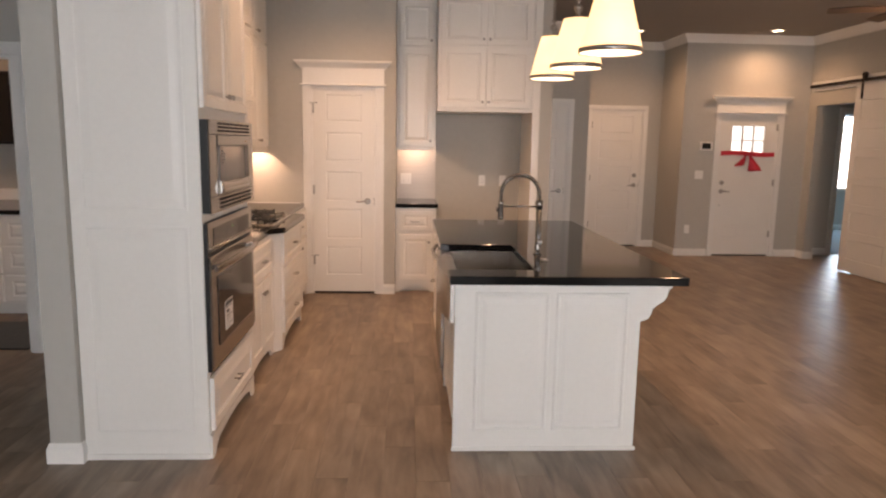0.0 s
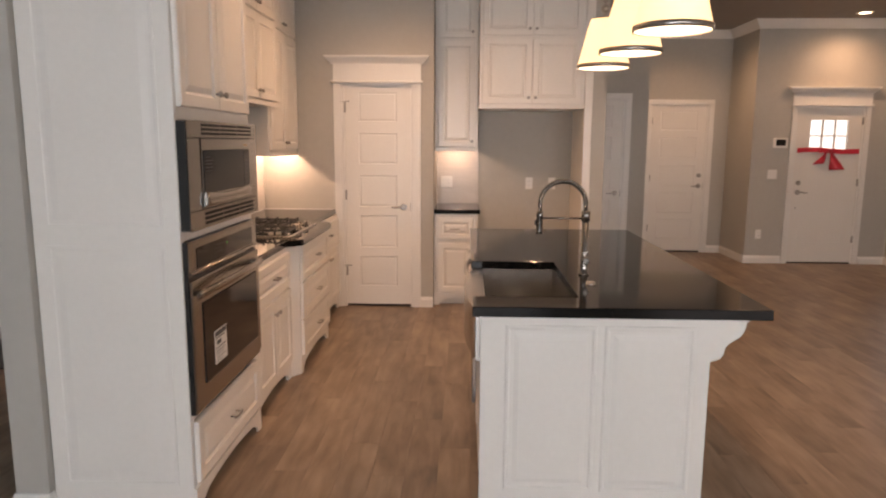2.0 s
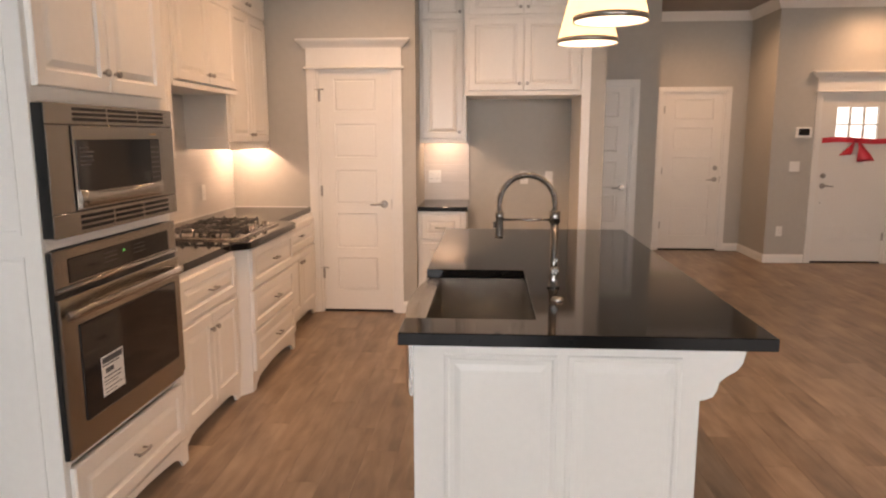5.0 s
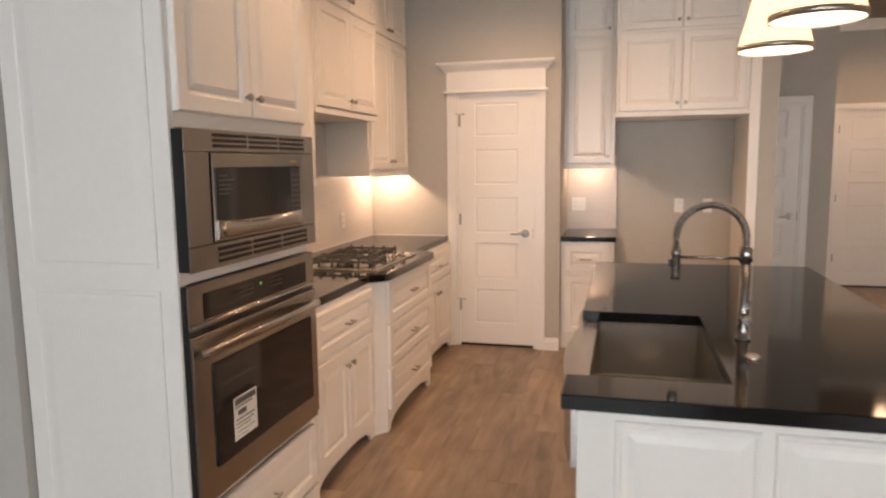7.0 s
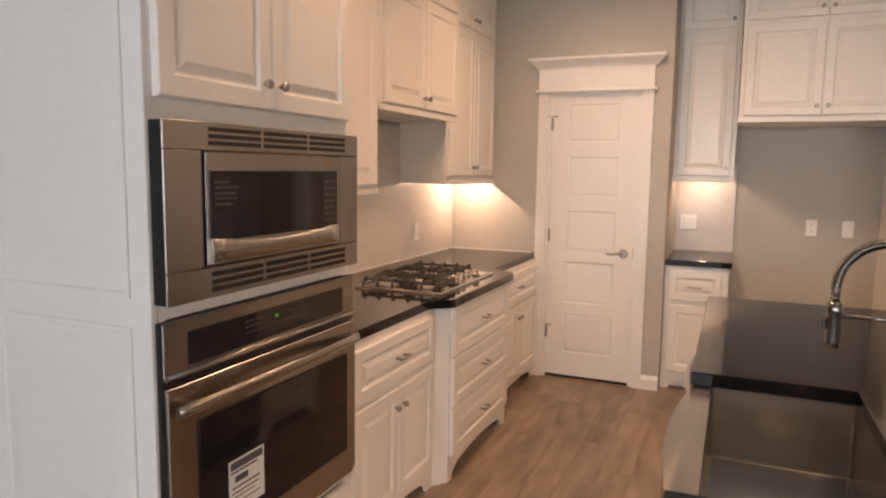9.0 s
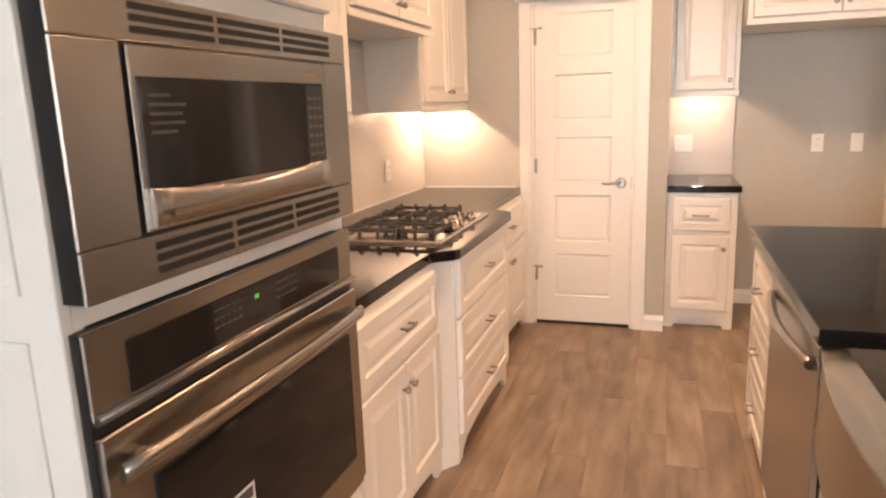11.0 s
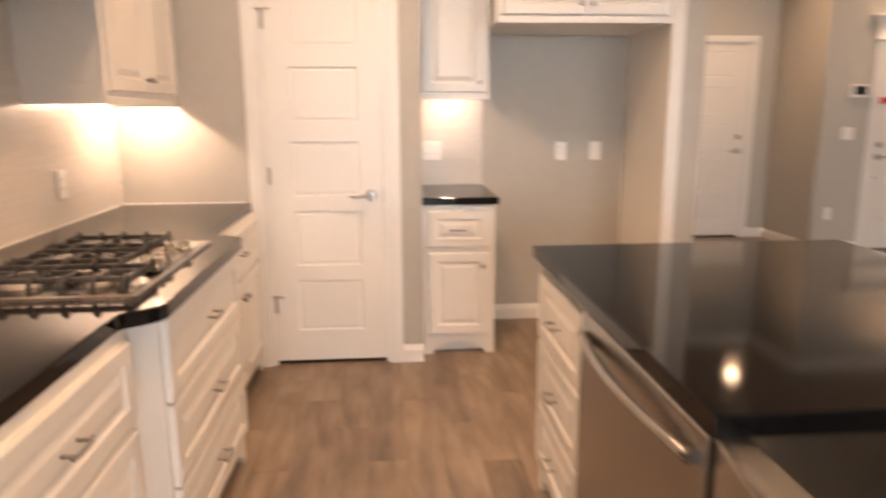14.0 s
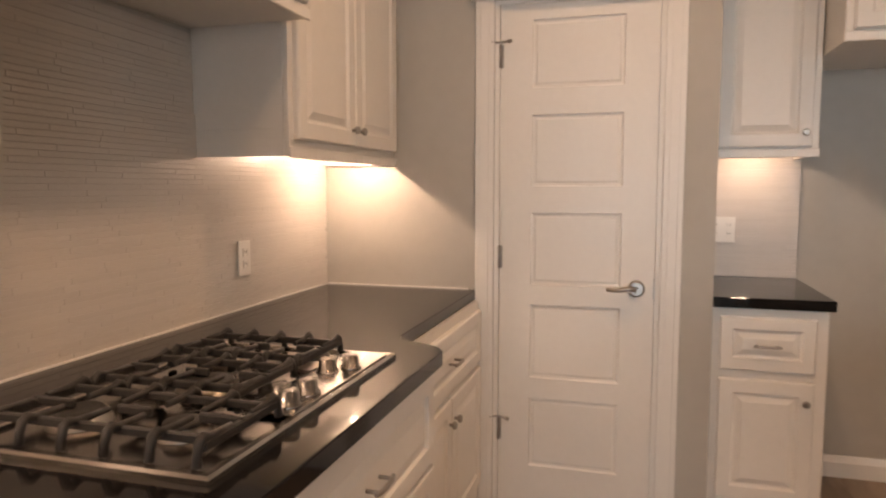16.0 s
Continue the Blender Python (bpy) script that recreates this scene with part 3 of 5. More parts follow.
for x, o, z in rows:
    loops.append([bm.verts.new(p) for p in ((x, o, z - 0.012), (x, o - 0.004, z - 0.017), (x, o - 0.012, z - 0.014), (x, o - 0.015, z), (x, o - 0.012, z + 0.014), (x, o - 0.004, z + 0.017), (x, o, z + 0.012))])
for a, b in zip(loops, loops[1:]):
    for k in range(7):
        bm.faces.new((a[k], b[k], b[(k + 1) % 7], a[(k + 1) % 7])).smooth = True
bm.faces.new(loops[0]), bm.faces.new(loops[-1][::-1])
for x, o, z in (rows[1], rows[-2]):
    box(bm, x - 0.012, x + 0.012, o - 0.002, -0.0325, z - 0.012, z + 0.012, 0.003)
part("handle", bm, STEEL, odoor, "bowed stainless steel handle")
part("bottom_vent", box(B(), 0.0, W, -0.024, -0.018, 0.430, 0.449, 0.002), STEEL, oven)
sticker = part("label_sheet", box(B(), 0.198, 0.345, -0.0365, -0.0356, 0.580, 0.728), PAPER, odoor, "white printed paper label")
bm = B()
for z0, z1, a, b in ((0.700, 0.722, 0.205, 0.338), (0.690, 0.695, 0.205, 0.315), (0.662, 0.680, 0.222, 0.275), (0.646, 0.651, 0.21, 0.325), (0.632, 0.636, 0.21, 0.32), (0.620, 0.623, 0.21, 0.30), (0.604, 0.607, 0.21, 0.325), (0.590, 0.593, 0.21, 0.285)):
    box(bm, a, b, -0.0369, -0.0366, z0, z1)
part("printing", bm, INK, sticker)

# base cabinets on the west wall
LX = -0.655
BD = LX - WX - 0.006
LXN = -0.602
base_unit("base_cabinet", west(4.155, LXN), 0.795, LXN - WX - 0.006, "white painted base cabinet with one drawer over two doors",
          [("drawer", 0.05, 0.765, 0.635, 0.842, [("p", 0.415, 0.738)]), ("door", 0.05, 0.405, 0.125, 0.610, [("k", 0.375, 0.530)]), ("door", 0.411, 0.765, 0.125, 0.610, [("k", 0.441, 0.530)])])
SX = -0.550
hobunit = thing("drawer_cabinet", west(5.020, SX), "white painted three-drawer base cabinet under the cooktop", "cabinet", "kitchen base cabinets")
SW = 0.888
carcass(hobunit, SW, SX - WX - 0.006, 0.115, 0.873)
arch_foot(hobunit, SW)
part("plinth", box(B(), 0.02, SW - 0.02, 0.09, 0.6, 0.0, 0.114), WHITE, hobunit)
for z0, z1 in ((0.125, 0.362), (0.372, 0.612), (0.622, 0.862)):
    f = leaf(hobunit, "drawer", 0.022, SW - 0.022, z0, z1, -0.0005)
    pull(f, SW / 2, (z0 + z1) / 2)
for a, b, c in ((4.955, 5.018, LXN), (5.965, 5.910, LX)):
    bm = B()
    poly = [(c - 0.02, a), (c, a), (SX - 0.002, b), (SX - 0.06, b)]
    extrude_xy(bm, poly, 0.0, 0.873)
    tagged(part("corner_pilaster", bm, WHITE), "white painted angled corner post beside drawer cabinet", "post", "corner posts")
base_unit("base_cabinet", west(5.967, LX), 0.953, BD, "white painted base cabinet beside the pantry door",
          [("drawer", 0.03, 0.92, 0.635, 0.842, [("p", 0.475, 0.738)]), ("door", 0.03, 0.472, 0.125, 0.610, [("k", 0.44, 0.530)]), ("door", 0.478, 0.92, 0.125, 0.610, [("k", 0.51, 0.530)])])

EX, EXN, HX = -0.668, -0.596, -0.508
counter = [(WX + 0.012, 4.153), (EXN, 4.153), (EXN, 4.875), (-0.592, 4.893), (-0.582, 4.906), (-0.540, 4.940), (-0.520, 4.957), (HX, 4.985), (HX, 5.885), (-0.526, 5.918), (-0.555, 5.94), (-0.640, 5.98), (-0.662, 6.00), (EX, 6.025), (EX, PY - 0.003), (WX + 0.012, PY - 0.003)]
tagged(part("worktop", extrude_xy(B(), counter, 0.8745, 0.915, 0.003), GRANITE), "polished black granite worktop with bump-out at cooktop", "worktop")

# wall cabinets on the west wall
UX = -1.015
UD = UX - WX - 0.004
upper_unit("wall_cabinet", west(4.155, -0.955), 0.89, -0.955 - WX - 0.004, 1.395, "white painted wall cabinet beside the oven tower", [(1.43, 2.41, 2, True), (2.435, 2.93, 2, True)])
upper_unit("hood_cabinet", west(5.05, -0.945), 0.982, -0.945 - WX - 0.004, 1.80, "white painted cabinet above the cooktop for the hood", [(1.835, 2.41, 2, True), (2.435, 2.93, 2, True)], skirt=0.0)
upper_unit("wall_cabinet", west(6.04, UX), 0.885, UD, 1.420, "white painted wall cabinet beside the pantry door", [(1.47, 2.41, 2, True), (2.435, 2.93, 2, True)], skirt=0.08)
for x, y, l, z in ((-1.122, 6.74, 0.045, 1.4945), (-1.13, 4.65, 0.07, 1.5105)):
    tagged(part("under_cabinet_light", box(B(), x - l / 2, x + l / 2, y - l / 2, y + l / 2, z, z + 0.004), PUCK), "lit warm puck light under the wall cabinet", "light", "under cabinet lights")

# nook beside the refrigerator alcove
base_unit("base_cabinet", pose(NX + 0.002, 7.03, 0), 0.412, BY - 7.03 - 0.004, "small white painted base cabinet with drawer and door",
          [("drawer", 0.035, 0.37, 0.635, 0.840, [("p", 0.2, 0.735)]), ("door", 0.035, 0.37, 0.125, 0.600, [("k", 0.340, 0.525)])])
tagged(part("worktop", extrude_xy(B(), [(NX + 0.002, 7.0), (0.665, 7.0), (0.665, BY - 0.012), (NX + 0.002, BY - 0.012)], 0.8745, 0.915, 0.005), GRANITE), "short polished black granite worktop in the nook", "worktop")
upper_unit("wall_cabinet", pose(NX + 0.001, 7.275, 0), 0.403, BY - 7.275 - 0.004, 1.455, "narrow white painted wall cabinet above the nook", [(1.49, 2.47, 1, True), (2.495, 2.93, 1, True)], skirt=0.10)
tagged(part("under_cabinet_light", box(B(), 0.405, 0.475, 7.465, 7.535, 1.5475, 1.552), PUCK), "lit warm puck light under the wall cabinet", "light", "under cabinet lights")
upper_unit("refrigerator_cabinet", pose(0.645, 7.0, 0), 0.945, BY - 7.0 - 0.004, 1.845, "white painted cabinet above the empty refrigerator alcove", [(1.88, 2.455, 2, True), (2.48, 2.93, 2, True)], skirt=0.0)
tagged(part("end_panel", box(B(), 1.592, 1.666, 6.985, BY - 0.002, 0.0, CEIL - 0.11, 0.004), WHITE), "white painted tall end panel of refrigerator alcove", "panel")

# ---- island ----
IX0, IX1, IY0, IY1 = 0.60, 1.52, 3.34, 5.60
island = thing("island", pose(0, 0, 0), "white painted kitchen island base with panelled end", "island")
part("back_body", box(B(), IX0 + 0.62, IX1, IY0, IY1, 0.0, 0.8735), WHITE, island)
part("end_wall", box(B(), IX0, IX0 + 0.6199, IY0, IY0 + 0.05, 0.0, 0.8735), WHITE, island)
part("sink_base", box(B(), IX0 + 0.02, IX0 + 0.6199, IY0 + 0.0501, 4.275, 0.10, 0.60), WHITE, island)
part("drawer_base", box(B(), IX0 + 0.001, IX0 + 0.6199, 5.045, IY1, 0.10, 0.8735), WHITE, island)
for a, b in ((0.70, 1.068), (1.098, 1.46)):
    bm = rings(B(), a, b, 0.105, 0.815, [(0, IY0), (0.0, IY0 - 0.002), (0.004, IY0 - 0.008), (0.014, IY0 - 0.008), (0.02, IY0 - 0.002), (0.035, IY0 - 0.002), (0.055, IY0 - 0.008)], back=False)
    part("end_panel", bm, WHITE, island)
part("base_strip", box(B(), IX0 - 0.008, IX1 + 0.01, IY0 - 0.012, IY0 - 0.0005, 0.0, 0.022, 0.003), WHITE, island)
for yb in (IY0 + 0.0, (IY0 + IY1) / 2, IY1 - 0.07):
    prof = [(IX1, 0.8735), (1.672, 0.8735), (1.672, 0.845), (1.655, 0.835), (1.648, 0.80), (1.632, 0.775), (1.60, 0.755), (1.578, 0.735), (1.572, 0.705), (1.56, 0.685), (1.535, 0.675), (IX1, 0.672)]
    part("corbel", extrude_xz(B(), prof, yb, yb + 0.07), WHITE, island)
for z0, z1 in ((0.118, 0.345), (0.355, 0.585), (0.595, 0.832)):
    bm = rings(B(), 0, 0.525, z0, z1, [(0, 0), (0, -0.015), (0.005, -0.02), (0.046, -0.02), (0.053, -0.011), (0.06, -0.010), (0.08, -0.018)])
    f = part("drawer", bm, WHITE, island, at=pose(IX0 + 0.0005, IY1 - 0.02, 0, 0, 0, -90))
    pull(f, 0.262, (z0 + z1) / 2)
for i in (0, 1):
    bm = rings(B(), 0, 0.40, 0.125, 0.622, [(0, 0), (0, -0.015), (0.005, -0.02), (0.05, -0.02), (0.057, -0.011), (0.064, -0.010), (0.085, -0.018)])
    f = part("door", bm, WHITE, island, at=pose(IX0 + 0.0195, 4.258 - i * 0.405, 0, 0, 0, -90))
    knob(f, 0.37 if i == 0 else 0.03, 0.58)
part("foot", extrude_xz(B(), [(0, 0), (0.05, 0), (0.06, 0.03), (0.09, 0.06), (0.44, 0.06), (0.47, 0.03), (0.48, 0), (0.55, 0), (0.55, 0.098), (0, 0.098)], 0, 0.02), WHITE, island, at=pose(IX0 + 0.001, IY1 - 0.005, 0, 0, 0, -90))
part("face_stile", box(B(), IX0 + 0.0005, IX0 + 0.0195, 4.2605, 4.2735, 0.0, 0.645, 0.001), WHITE, island)
part("foot", box(B(), IX0 - 0.001, IX0 + 0.03, 5.02, 5.05, 0.0, 0.05, 0.004), WHITE, island)

ctop = [(0.565, 3.225), (1.705, 3.225), (1.705, 5.625), (0.565, 5.625), (0.565, 4.238), (1.0, 4.238), (1.0, 3.402), (0.565, 3.402)]
tagged(part("island_worktop", extrude_xy(B(), ctop, 0.874, 0.915, 0.003), GRANITE), "polished black granite island worktop with sink cutout", "worktop")

# farmhouse sink
sink = thing("farmhouse_sink", pose(0, 0, 0), "stainless steel farmhouse sink with bowed apron front", "sink")
bm = B()
SY0, SY1 = 3.385, 4.258
n = 48
rows, lip = [], []
for k in range(n + 1):
    u = k / n
    y = SY0 + (SY1 - SY0) * u
    x = 0.592 - 0.048 * math.sin(math.pi * u) ** 0.8 - 0.012
    rows.append([bm.verts.new(p) for p in ((0.605, y, 0.648), (x + 0.006, y, 0.648), (x, y, 0.655), (x, y, 0.867), (x + 0.001, y, 0.8690), (x + 0.002, y, 0.8695), (0.620, y, 0.8695))])
    lip.append((x, y))
for a, b in zip(rows, rows[1:]):
    for k in range(6):
        bm.faces.new((a[k], b[k], b[k + 1], a[k + 1]))
bm.faces.new(rows[0]), bm.faces.new(rows[-1][::-1])
part("apron", bm, STEEL, sink, "bowed brushed steel apron front")
part("rim", extrude_xy(B(), lip + [(0.621, SY1), (0.621, SY0)], 0.8697, 0.8732, 0.001), STEEL, sink, "flat polished steel rim")
bm = B()
X0, X1, Y0, Y1, ZB, ZT = 0.620, 1.007, 3.395, 4.245, 0.655, 0.8735
v = [bm.verts.new(p) for p in ((X0, Y0, ZT), (X1, Y0, ZT), (X1, Y1, ZT), (X0, Y1, ZT), (X0 + 0.004, Y0 + 0.004, ZB), (X1 - 0.004, Y0 + 0.004, ZB), (X1 - 0.004, Y1 - 0.004, ZB), (X0 + 0.004, Y1 - 0.004, ZB))]
for f in ((4, 5, 6, 7), (0, 1, 5, 4), (1, 2, 6, 5), (2, 3, 7, 6), (3, 0, 4, 7)):
    bm.faces.new([v[i] for i in f])
es = [e for e in bm.edges if len(e.link_faces) == 2]
bmesh.ops.bevel(bm, geom=es, offset=0.012, segments=3, affect="EDGES", profile=0.5)
bowl = part("bowl", bm, SINKSTEEL, sink)
bowl.modifiers.new("thickness", "SOLIDIFY").thickness = 0.003
bm = B()
lathe(bm, [(0.0, 0.004), (0.03, 0.004), (0.045, 0.006), (0.057, 0.004), (0.06, 0.001)], 24, (0.83, 3.83, ZB + 0.001))
part("drain", bm, NICKEL, sink, "round steel drain")

# dishwasher
dw = thing("dishwasher", pose(IX0, 5.038, 0, 0, 0, -90), "stainless steel dishwasher built into the island", "dishwasher")
DWW = 0.762
part("body", box(B(), 0.005, DWW - 0.005, 0.001, 0.58, 0.02, 0.868), BLACK, dw)
ddoor = part("door", box(B(), 0.008, DWW - 0.008, -0.022, 0.0, 0.11, 0.855, 0.004), STEEL, dw)
bm = B()
pts = [(0.05 + (DWW - 0.1) * k / 14, -0.030 - 0.030 * math.sin(math.pi * k / 14), 0.795) for k in range(15)]
tube(bm, pts, 0.014, 10)
part("handle", bm, STEEL, ddoor, "bowed stainless steel handle")
part("kick_plate", box(B(), 0.008, DWW - 0.008, 0.04, 0.05, 0.0, 0.105), BLACK, dw)

# faucet
FX, FY = 1.100, 3.895
faucet = thing("faucet", pose(FX, FY, 0.9155) @ Matrix.Diagonal((0.83, 0.83, 0.83, 1)), "tall stainless spring pull-down kitchen faucet", "faucet")
bm = B()
lathe(bm, [(0.0, 0.0), (0.030, 0.0), (0.030, 0.008), (0.022, 0.014), (0.020, 0.05), (0.020, 0.35), (0.0, 0.35)], 20)
part("column", bm, FAUCETSTEEL, faucet)
bm = B()
lathe(bm, [(0.022, 0.31), (0.026, 0.312), (0.026, 0.365), (0.022, 0.368), (0.0, 0.368)], 20)
part("collar", bm, FAUCETSTEEL, faucet)
hose = [(0, 0, 0.36)] + [(-0.13 + 0.13 * math.cos(a), 0, 0.405 + 0.13 * math.sin(a)) for a in [math.pi * k / 18 for k in range(19)]] + [(-0.26, 0, 0.34)]
part("hose", tube(B(), hose, 0.011, 10), FAUCETSTEEL, faucet)
bm = B()
dense = []
for a, b in zip(hose, hose[1:]):
    for k in range(22):
        dense.append(Vector(a).lerp(Vector(b), k / 22))
coil = []
for i, p in enumerate(dense):
    d = (dense[min(i + 1, len(dense) - 1)] - dense[max(i - 1, 0)]).normalized()
    s = Vector((0, 1, 0))
    up = d.cross(s)
    ang = 2 * math.pi * i / 5.0
    coil.append(p + (s * math.cos(ang) + up * math.sin(ang)) * 0.0135)
tube(bm, coil, 0.0026, 5)
part("spring", bm, FAUCETSTEEL, faucet, "coiled steel spring")
bm = B()
lathe(bm, [(0.0, 0.235), (0.019, 0.236), (0.021, 0.25), (0.018, 0.33), (0.020, 0.335), (0.020, 0.36), (0.012, 0.365)], 18, (-0.26, 0, 0))
part("spray_head", bm, FAUCETSTEEL, faucet)
part("spray_button", box(B(), -0.289, -0.279, -0.006, 0.006, 0.285, 0.315, 0.002), BLACK, faucet, "black spray button")
bm = B()
tube(bm, [(0, 0, 0.325), (-0.245, 0, 0.325)], 0.006, 8)
part("support_arm", bm, FAUCETSTEEL, faucet)
bm = B()
tube(bm, [(0.0, -0.018, 0.09), (0.0, -0.065, 0.09), (0.0, -0.07, 0.09)], [0.021, 0.021, 0.015], 14)
lever = part("valve", bm, FAUCETSTEEL, faucet)
part("lever", tube(B(), [(0.0, -0.058, 0.10), (0.012, -0.062, 0.17)], 0.005, 8), FAUCETSTEEL, faucet)
bm = B()
lathe(bm, [(0.0, 0.010), (0.018, 0.010), (0.022, 0.006), (0.022, 0.0)], 20)
tagged(part("air_switch", bm, NICKEL, at=pose(1.095, 3.675, 0.9155)), "round nickel button cap on island worktop", "cap")


# ---- doors ----
def panel_door(bm, w, h, t, rowsz, inset=0.125):
    """A moulded door leaf: columns and rows with flat recessed fields; faces -y."""
    zs = [0.0]
    for a, b in rowsz:
        zs += [a, b]
    zs.append(h)
    xs = [0.0, inset, w - inset, w]
    g = [[bm.verts.new((x, -t, z)) for x in xs] for z in zs]
    for j in range(len(zs) - 1):
        for i in range(3):
            q = (g[j][i], g[j][i + 1], g[j + 1][i + 1], g[j + 1][i])
            if i == 1 and j % 2 == 1:
                prev = list(q)
                x0, x1, z0, z1 = xs[1], xs[2], zs[j], zs[j + 1]
                for ins, y in ((0.004, -t + 0.008), (0.013, -t + 0.009), (0.021, -t + 0.005)):
                    cur = [bm.verts.new(p) for p in ((x0 + ins, y, z0 + ins), (x1 - ins, y, z0 + ins), (x1 - ins, y, z1 - ins), (x0 + ins, y, z1 - ins))]
                    for k in range(4):
                        bm.faces.new((prev[k], prev[(k + 1) % 4], cur[(k + 1) % 4], cur[k]))
                    prev = cur
                bm.faces.new(prev)
            else:
                bm.faces.new(q)
    back = [bm.verts.new(p) for p in ((0, 0, 0), (w, 0, 0), (w, 0, h), (0, 0, h))]
    bm.faces.new(back[::-1])
    lo, hi = g[0], g[-1]
    bm.faces.new(lo[::-1] + [back[0], back[1]])
    bm.faces.new(hi + [back[2], back[3]])
    bm.faces.new([r[0] for r in g] + [back[3], back[0]])
    bm.faces.new([r[-1] for r in g][::-1] + [back[1], back[2]])
    return bm


FIVE = [(0.173, 0.457), (0.540, 0.840), (0.920, 1.208), (1.311, 1.591), (1.693, 1.955)]


def lever_handle(parent, x, z, y, side=-1):
    bm = B()
    tube(bm, [(x, y, z), (x, y - 0.008, z), (x, y - 0.012, z)], [0.032, 0.032, 0.024], 18)
    tube(bm, [(x, y - 0.01, z), (x, y - 0.045, z)], 0.010, 10)
    tube(bm, [(x, y - 0.045, z), (x + side * 0.03, y - 0.048, z + 0.004), (x + side * 0.07, y - 0.046, z - 0.004), (x + side * 0.11, y - 0.044, z - 0.002)], [0.011, 0.010, 0.008, 0.007], 10)
    part("handle", bm, NICKEL, parent, "satin nickel lever handle")


def deadbolt(parent, x, z, y):
    part("deadbolt", tube(B(), [(x, y, z), (x, y - 0.012, z), (x, y - 0.02, z)], [0.03, 0.03, 0.018], 16), NICKEL, parent, "satin nickel deadbolt")


def hinge(parent, x, z, y):
    bm = B()
    tube(bm, [(x, y - 0.008, z - 0.045), (x, y - 0.008, z + 0.045)], 0.007, 8)
    box(bm, x - 0.014, x + 0.014, y - 0.004, y + 0.001, z - 0.045, z + 0.045)
    part("hinge", bm, NICKEL, parent, "satin nickel hinge")


def casing(name, x0, x1, top, y, w=0.085, head="plain", label="white painted door casing"):
    """Flat casing round an opening in a wall that faces -y, with a plain or a built-up head."""
    ob = thing(name, pose(0, 0, 0), label, "door casing", kind="structure")
    for a, b in ((x0 - w, x0), (x1, x1 + w)):
        bm = B()
        box(bm, a, b, y - 0.018, y - 0.001, 0, top, 0.003)
        box(bm, a + 0.02, b - 0.02, y - 0.022, y - 0.0182, 0, top - 0.003, 0.002)
        part("side_casing", bm, TRIM, ob)
    jam = B()
    box(jam, x0 + 0.0005, x0 + 0.018, y + 0.001, y + 0.118, 0, top)
    box(jam, x1 - 0.018, x1 - 0.0005, y + 0.001, y + 0.118, 0, top)
    box(jam, x0 + 0.0181, x1 - 0.0181, y + 0.001, y + 0.118, top - 0.018, top - 0.0005)
    part("jamb", jam, TRIM, ob)
    if head == "plain":
        bm = B()
        box(bm, x0 - w, x1 + w, y - 0.018, y - 0.001, top + 0.0005, top + w, 0.003)
        box(bm, x0 - w + 0.02, x1 + w - 0.02, y - 0.022, y - 0.0182, top + 0.02, top + w - 0.02, 0.002)
        part("head_casing", bm, TRIM, ob)
    else:
        a, b = x0 - w, x1 + w
        part("head_bead", box(B(), a - 0.02, b + 0.02, y - 0.036, y - 0.001, top + 0.0005, top + 0.022, 0.008, 2), TRIM, ob)
        part("head_board", box(B(), a, b, y - 0.02, y - 0.001, top + 0.0225, top + 0.165, 0.002), TRIM, ob)
        bm = B()
        prof = [(0.0, 0.1655), (0.020, 0.1655), (0.024, 0.176), (0.042, 0.196), (0.058, 0.210), (0.062, 0.220), (0.070, 0.222), (0.070, 0.238), (0.0, 0.238)]
        left = [bm.verts.new((a - o, y - 0.001 - o, top + z)) for o, z in prof]
        right = [bm.verts.new((b + o, y - 0.001 - o, top + z)) for o, z in prof]
        lb = [bm.verts.new((a - o, y - 0.001, top + z)) for o, z in prof]
        rb = [bm.verts.new((b + o, y - 0.001, top + z)) for o, z in prof]
        m = len(prof)
        for k in range(m - 1):
            bm.faces.new((left[k], right[k], right[k + 1], left[k + 1]))
            if k > 0 and k < m - 1:
                bm.faces.new((lb[k], left[k], left[k + 1], lb[k + 1]))
                bm.faces.new((rb[k], rb[k + 1], right[k + 1], right[k]))
        bmesh.ops.remove_doubles(bm, verts=bm.verts, dist=0.0001)
        part("head_crown", bm, TRIM, ob)
    return ob


def hung_door(name, x, y, w, label, lever_right=True, bolt=False, hinges=True, rows=FIVE, h=2.025):
    ob = thing(name, pose(x, y, 0.022), label, "door", kind="structure")
    slab = part("door_leaf", panel_door(B(), w, h, 0.038, rows), DOORWHITE, ob, at=pose(0, 0.04, 0))
    hx = w - 0.065 if lever_right else 0.065
    lever_handle(ob, hx, 0.92, 0.002, -1 if lever_right else 1)
    part("latch_plate", box(B(), w - 0.004 if lever_right else -0.002, w + 0.002 if lever_right else 0.004, -0.001, 0.003, 0.88, 0.96), NICKEL, ob)
    if bolt:
        deadbolt(ob, hx, 1.07, 0.002)
    if hinges:
        for z in (0.32, 1.03, 1.82):
            hinge(ob, -0.002 if lever_right else w + 0.002, z, 0.003)
    # Solid dark strip in place of the shade below the leaf.
    part("threshold_gap", box(B(), 0.0, w, 0.01, 0.06, -0.021, -0.004), GAPSHADE, ob, "dark strip painted as shade under the door")
    return ob


